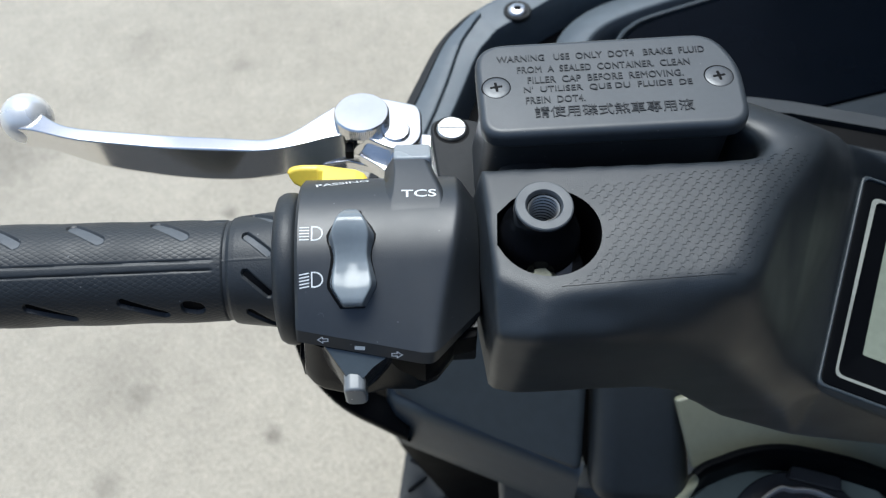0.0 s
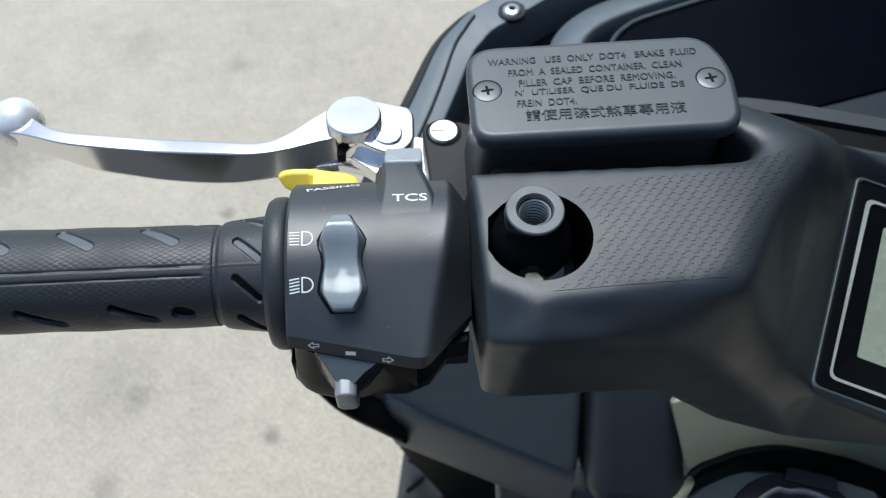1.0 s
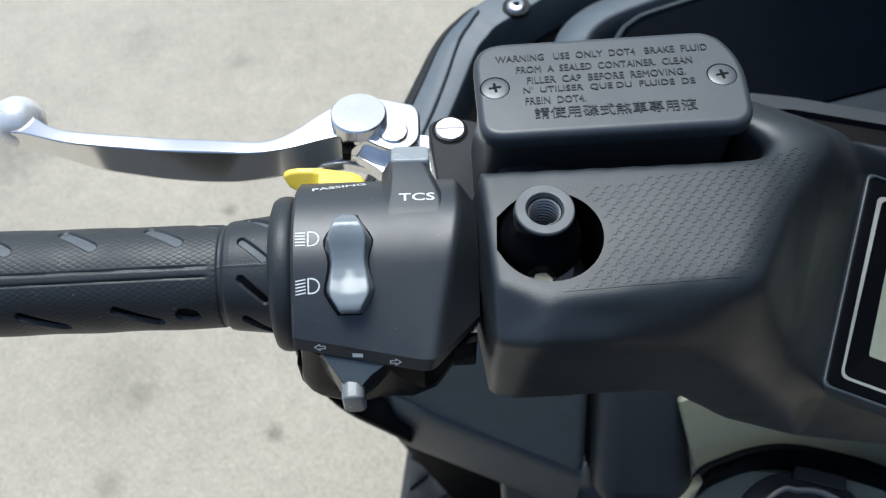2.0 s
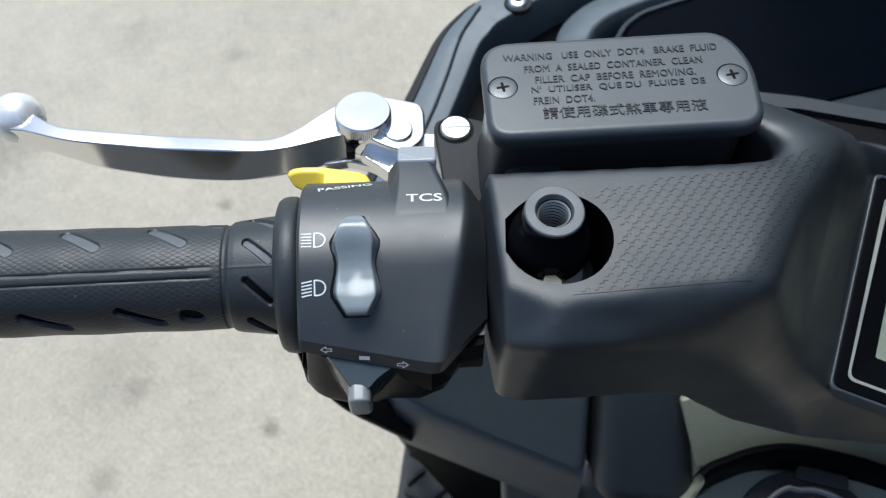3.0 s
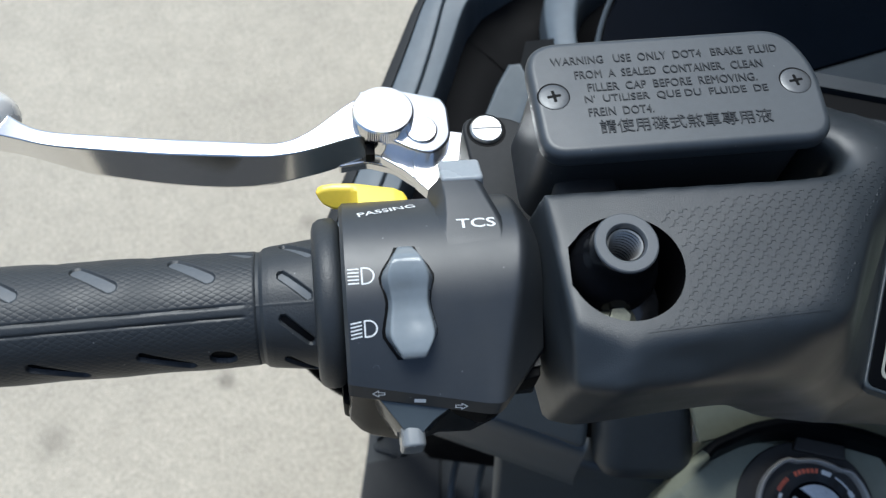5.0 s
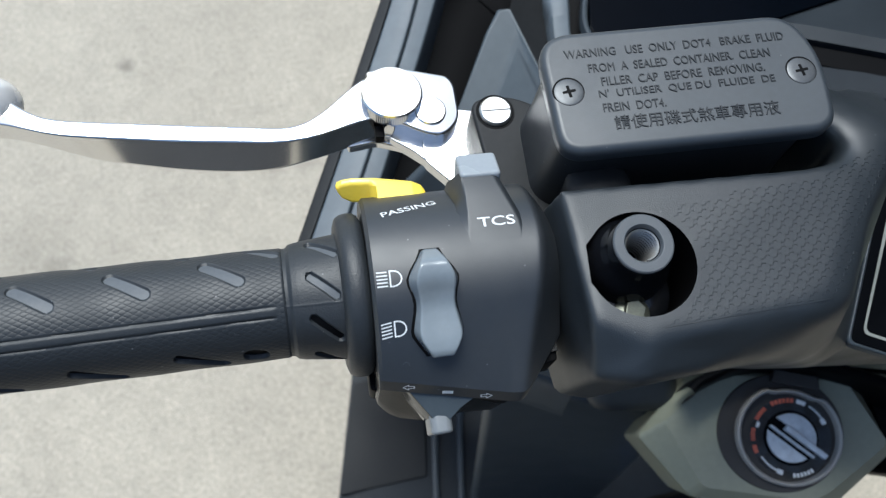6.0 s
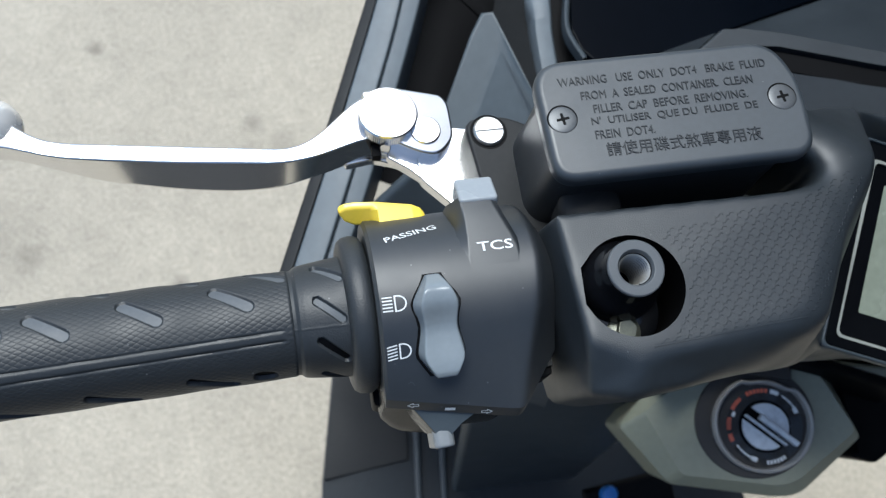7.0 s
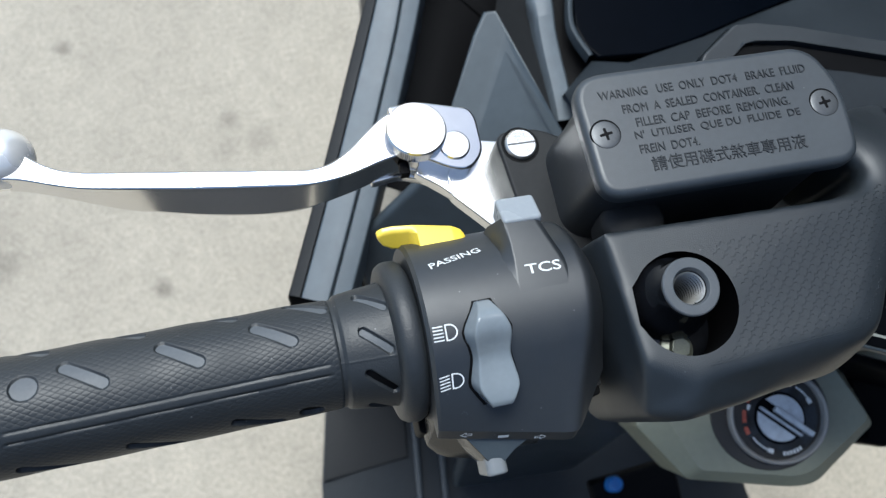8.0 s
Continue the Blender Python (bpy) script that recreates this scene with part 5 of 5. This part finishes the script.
# ---- ignition panel ----
def ignition():
    M_ = pose(0.1670, 0.0820, 0.812, 0, 0, -6)
    I_ = M_ @ pose(0, 0, 0, 8, -6, 0)
    bm = bmesh.new()
    ring = rpoly([(-64, 15), (-49.5, -22), (4, -35.2), (15, -33.5), (53, -11), (37, 27), (-32, 36)], [3, 4, 8, 5, 4, 6, 6], 6)
    low = rpoly([(-79, 9), (-56, -27), (4, -42.5), (17, -43), (58.5, -16), (43, 34), (-38, 46)], [3, 4, 8, 6, 3, 6, 6], 6)
    loft(bm, [[(x * 0.99, y * 0.98, -60) for x, y in low], [(x, y, -11) for x, y in low], [(x * 0.99, y * 0.985, -8) for x, y in low], [(x * 1.012, y * 1.015, -0.6) for x, y in ring], [(x, y, 0) for x, y in ring], [(x * 0.9, y * 0.9, 0.2) for x, y in ring]])
    ig = part("ignition_panel", bm, OLIVE, scooter, "olive green faceted ignition switch surround", I_, smooth=25)
    bm = bmesh.new()
    prism(bm, [(x, y * 0.93) for x, y in circle(34.0, 56, -3.4, 1.8)], -3, 1.4, 0.8, 3)
    part("collar", bm, BROWN, ig, "dark collar round the switch")
    bm = bmesh.new()
    rows = []
    for k in range(73):
        a = radians(5 * k)
        dip = 2.6 * min(1, max(0, (34 - abs(5 * k % 360 - 72)) / 9))  # the ring steps inward at its top
        rows.append([((r - dip) * math.cos(a), 0.96 * (r - dip) * math.sin(a), z - 0.4 * dip) for r, z in ((28.3, 0), (28.3, 5.2), (27.8, 6.6), (27.1, 7.0), (26.3, 6.6), (25.8, 5.4), (25.6, 0.8))])
    loft(bm, rows, cap=False, closed=False)
    bmesh.ops.remove_doubles(bm, verts=bm.verts, dist=1e-6)
    part("bezel_ring", bm, RING, ig, "brown-grey metal ring", smooth=50)
    bm = bmesh.new()
    prism(bm, rpoly([(-13, 26.5), (13, 26.5), (12, 34), (-12, 34)], 1.5, 3), 0, 5.4, 0.8)
    part("bezel_notch", bm, BROWN, ig, "dark tab at the top of the ring", m=pose(0, 0, 0, 0, 0, -18))
    # black band at the groove's bottom, put in for its shade
    bm = bmesh.new()
    turned(bm, [(20.8, 0.4), (25.9, 0.4), (25.9, 0.9), (20.8, 0.9)], 56, cap=False)
    part("disc_groove_shade", bm, DEEP, ig, "black band painting the shade in the groove round the disc")
    LOCK = pose(0.0016, -0.0018, -0.002)
    bm = bmesh.new()
    turned(bm, [(0.02, 3.4), (21.6, 3.4), (22.4, 2.8), (22.6, 1.2)], 56)
    part("switch_disc", bm, DISC, ig, "charcoal key switch disc", m=LOCK)
    bm = bmesh.new()
    turned(bm, [(0.02, 4.2), (14.2, 4.2), (14.6, 3.8), (14.7, 2)], 48)
    part("key_cylinder", bm, UNDER, ig, "black key cylinder", m=LOCK)
    turn = radians(-45)
    for sg in (1, -1):
        arc = [(13.2 * math.cos(radians(t)), sg * 13.2 * math.sin(radians(t))) for t in range(18, 163, 9)]
        bm = bmesh.new()
        prism(bm, [(x * math.cos(turn) - y * math.sin(turn), x * math.sin(turn) + y * math.cos(turn)) for x, y in arc], 3, 5.6, 0.7, 2)
        part("key_plate", bm, SILVERK, ig, "blue-grey half-moon plate", m=LOCK)
    for off, w, z, l0, l1 in ((2.3, 1.5, 8.2, -6, 19.5), (-1.6, 0.8, 6.6, -13, 15)):
        bm = bmesh.new()
        q = [(l0, -w), (l1, -w), (l1, w), (l0, w)]
        prism(bm, rpoly([(x * math.cos(turn) - (y + off) * math.sin(turn), x * math.sin(turn) + (y + off) * math.cos(turn)) for x, y in q], 0.7, 3), 3, z, 0.6)
        part("key_bar", bm, SILVERK, ig, "grey turning bar", m=LOCK)
    for a0, a1, r0, r1, m in ((75, 112, 20.8, 23.4, RED), (122, 145, 21, 23.4, RED), (158, 178, 21, 23.6, RED), (184, 196, 21, 23.6, RED), (56, 70, 20.8, 23.4, WHITE), (22, 50, 21.6, 22.6, WHITE), (204, 236, 20.6, 21.6, WHITE), (262, 296, 20.6, 23.0, WHITE), (146, 155, 19.4, 21.4, WHITE), (14, 24, 20.4, 23.2, WHITE), (236, 246, 19.8, 22.6, WHITE)):
        bars = [(a0, a1)] if a1 - a0 <= 18 or r1 - r0 < 1.5 else [(a0 + (a1 - a0) * k / 6, a0 + (a1 - a0) * (k + 0.7) / 6) for k in range(6)]
        for b0, b1 in bars:
            bm = bmesh.new()
            arc = [radians(b0 + (b1 - b0) * k / 8) for k in range(9)]
            loft(bm, [[(0.91 * r * math.cos(t), 0.91 * r * math.sin(t), 3.55) for t in arc] for r in (r0, r1)], cap=False, closed=False)
            part("printed_mark", bm, m, ig, "printed key position bar", m=LOCK, smooth=0)
    bm = bmesh.new()
    slab(bm, [(231, 110, 790), (300, 130, 790), (330, 70, 770), (246, 43, 777), (231, 50, 781), (240, 65, 783)], 40, bevel=3)
    part("side_panel", bm, UNDER, ig, "plain black side panel", m=I_.inverted(), smooth=30)
    bm = bmesh.new()
    slab(bm, [(229, 108, 799), (300, 82, 799), (300, 72, 797), (232, 99, 797)], 12, bevel=2)
    part("side_strip", bm, OLIVE, ig, "olive green strip", m=I_.inverted(), smooth=30)
    bm = bmesh.new()
    slab(bm, [(119, 122, 817), (150, 126, 818), (180, 121, 818), (222, 107, 817), (330, 75, 812), (330, 120, 852), (180, 158, 858), (112, 150, 846)], 6, bevel=2)
    part("upper_panel", bm, OLIVE, ig, "olive green panel above the switch", m=I_.inverted(), smooth=30)
    bm = bmesh.new()
    sweep(bm, [(114, 113.5, 836), (120, 117, 836), (128, 119, 836), (144, 122, 836), (164, 121, 836), (190, 112, 835), (206, 104, 834), (250, 80, 830)], [(-3, -20), (-2.4, 0.5), (-1, 2.0), (1, 2.2), (2.6, 0.6), (3.4, -4), (4.0, -30)])
    part("pocket_rim", bm, UNDER, ig, "black rim of the switch pocket", m=I_.inverted(), smooth=50)
    # blue plug below
    bm = bmesh.new()
    turned(bm, [(0.02, 7), (5.5, 6.5), (7, 4), (7, -8)], 28, Matrix.Translation((141, 60, 546)))
    ob = part("blue_plug", bm, BLUE, scooter, "small round blue plug")
    bm = bmesh.new()
    slab(bm, [(122, 66, 540), (200, 66, 545), (200, 20, 530), (122, 20, 530)], 14, bevel=3)
    part("plug_block", bm, DEEP, ob, "black block behind the plug")


ignition()


# ---- running gear and rear body, which carry the scooter ----
def wheel(name, y):
    bm = bmesh.new()
    turned(bm, [(60, -45), (150, -48), (158, -40), (158, 40), (150, 48), (60, 45)], 40, cap=True)
    w = part(name, bm, COATED, scooter, "black cast wheel", pose(0.165, y, 0.215, 0, 90, 0), smooth=40)
    bm = bmesh.new()
    turned(bm, [(152, -42), (165, -55), (190, -58), (207, -42), (214, -20), (215, 0), (214, 20), (207, 42), (190, 58), (165, 55), (152, 42)], 56, cap=False)
    part("tyre", bm, RUBBER, w, "black rubber tyre", smooth=60)


def running_gear():
    wheel("front_wheel", 0.62)
    wheel("rear_wheel", -0.66)
    for x in (85, 245):
        bm = bmesh.new()
        loft(bm, [[(x + px * 18, 622 + py * 18, 200) for px, py in circle(1, 20)], [(x + px * 20, 400 + py * 20, 780) for px, py in circle(1, 20)]])
        part("fork_leg", bm, COATED, scooter, "black fork leg")
        bm = bmesh.new()
        loft(bm, [[(x + px * 16, -660 + py * 26, 215 + py * 10) for px, py in circle(1, 20)], [(x + px * 16, -300 + py * 26, 260 + py * 10) for px, py in circle(1, 20)]])
        part("swing_arm", bm, COATED, scooter, "black swing arm")
    bm = bmesh.new()
    prism(bm, rrect(95, 260, 40, 5, 165, -60), 190, 352, 18)
    part("underbody", bm, DEEP, scooter, "black underbody")
    bm = bmesh.new()
    rings = []
    for y, w, z0, z1 in ((-235, 90, 420, 640), (-280, 150, 350, 700), (-450, 190, 340, 720), (-700, 175, 400, 750), (-900, 110, 560, 770), (-960, 50, 640, 770)):
        rings.append([(165 + p[0], y, p[1]) for p in rrect(w, (z1 - z0) / 2, 35 if w > 40 else 18, 5, 0, (z0 + z1) / 2)])
    loft(bm, rings)
    part("tail_body", bm, BODY, scooter, "matte black tail body", smooth=50)
    bm = bmesh.new()
    rings = []
    for y, w, z0, z1 in ((-235, 50, 700, 735), (-270, 105, 715, 780), (-500, 130, 735, 800), (-520, 130, 735, 830), (-820, 105, 770, 850), (-860, 70, 780, 820)):
        rings.append([(165 + p[0], y, p[1]) for p in rrect(w, (z1 - z0) / 2, 16, 5, 0, (z0 + z1) / 2)])
    loft(bm, rings)
    part("seat", bm, RUBBER, scooter, "black vinyl seat", smooth=50)


running_gear()
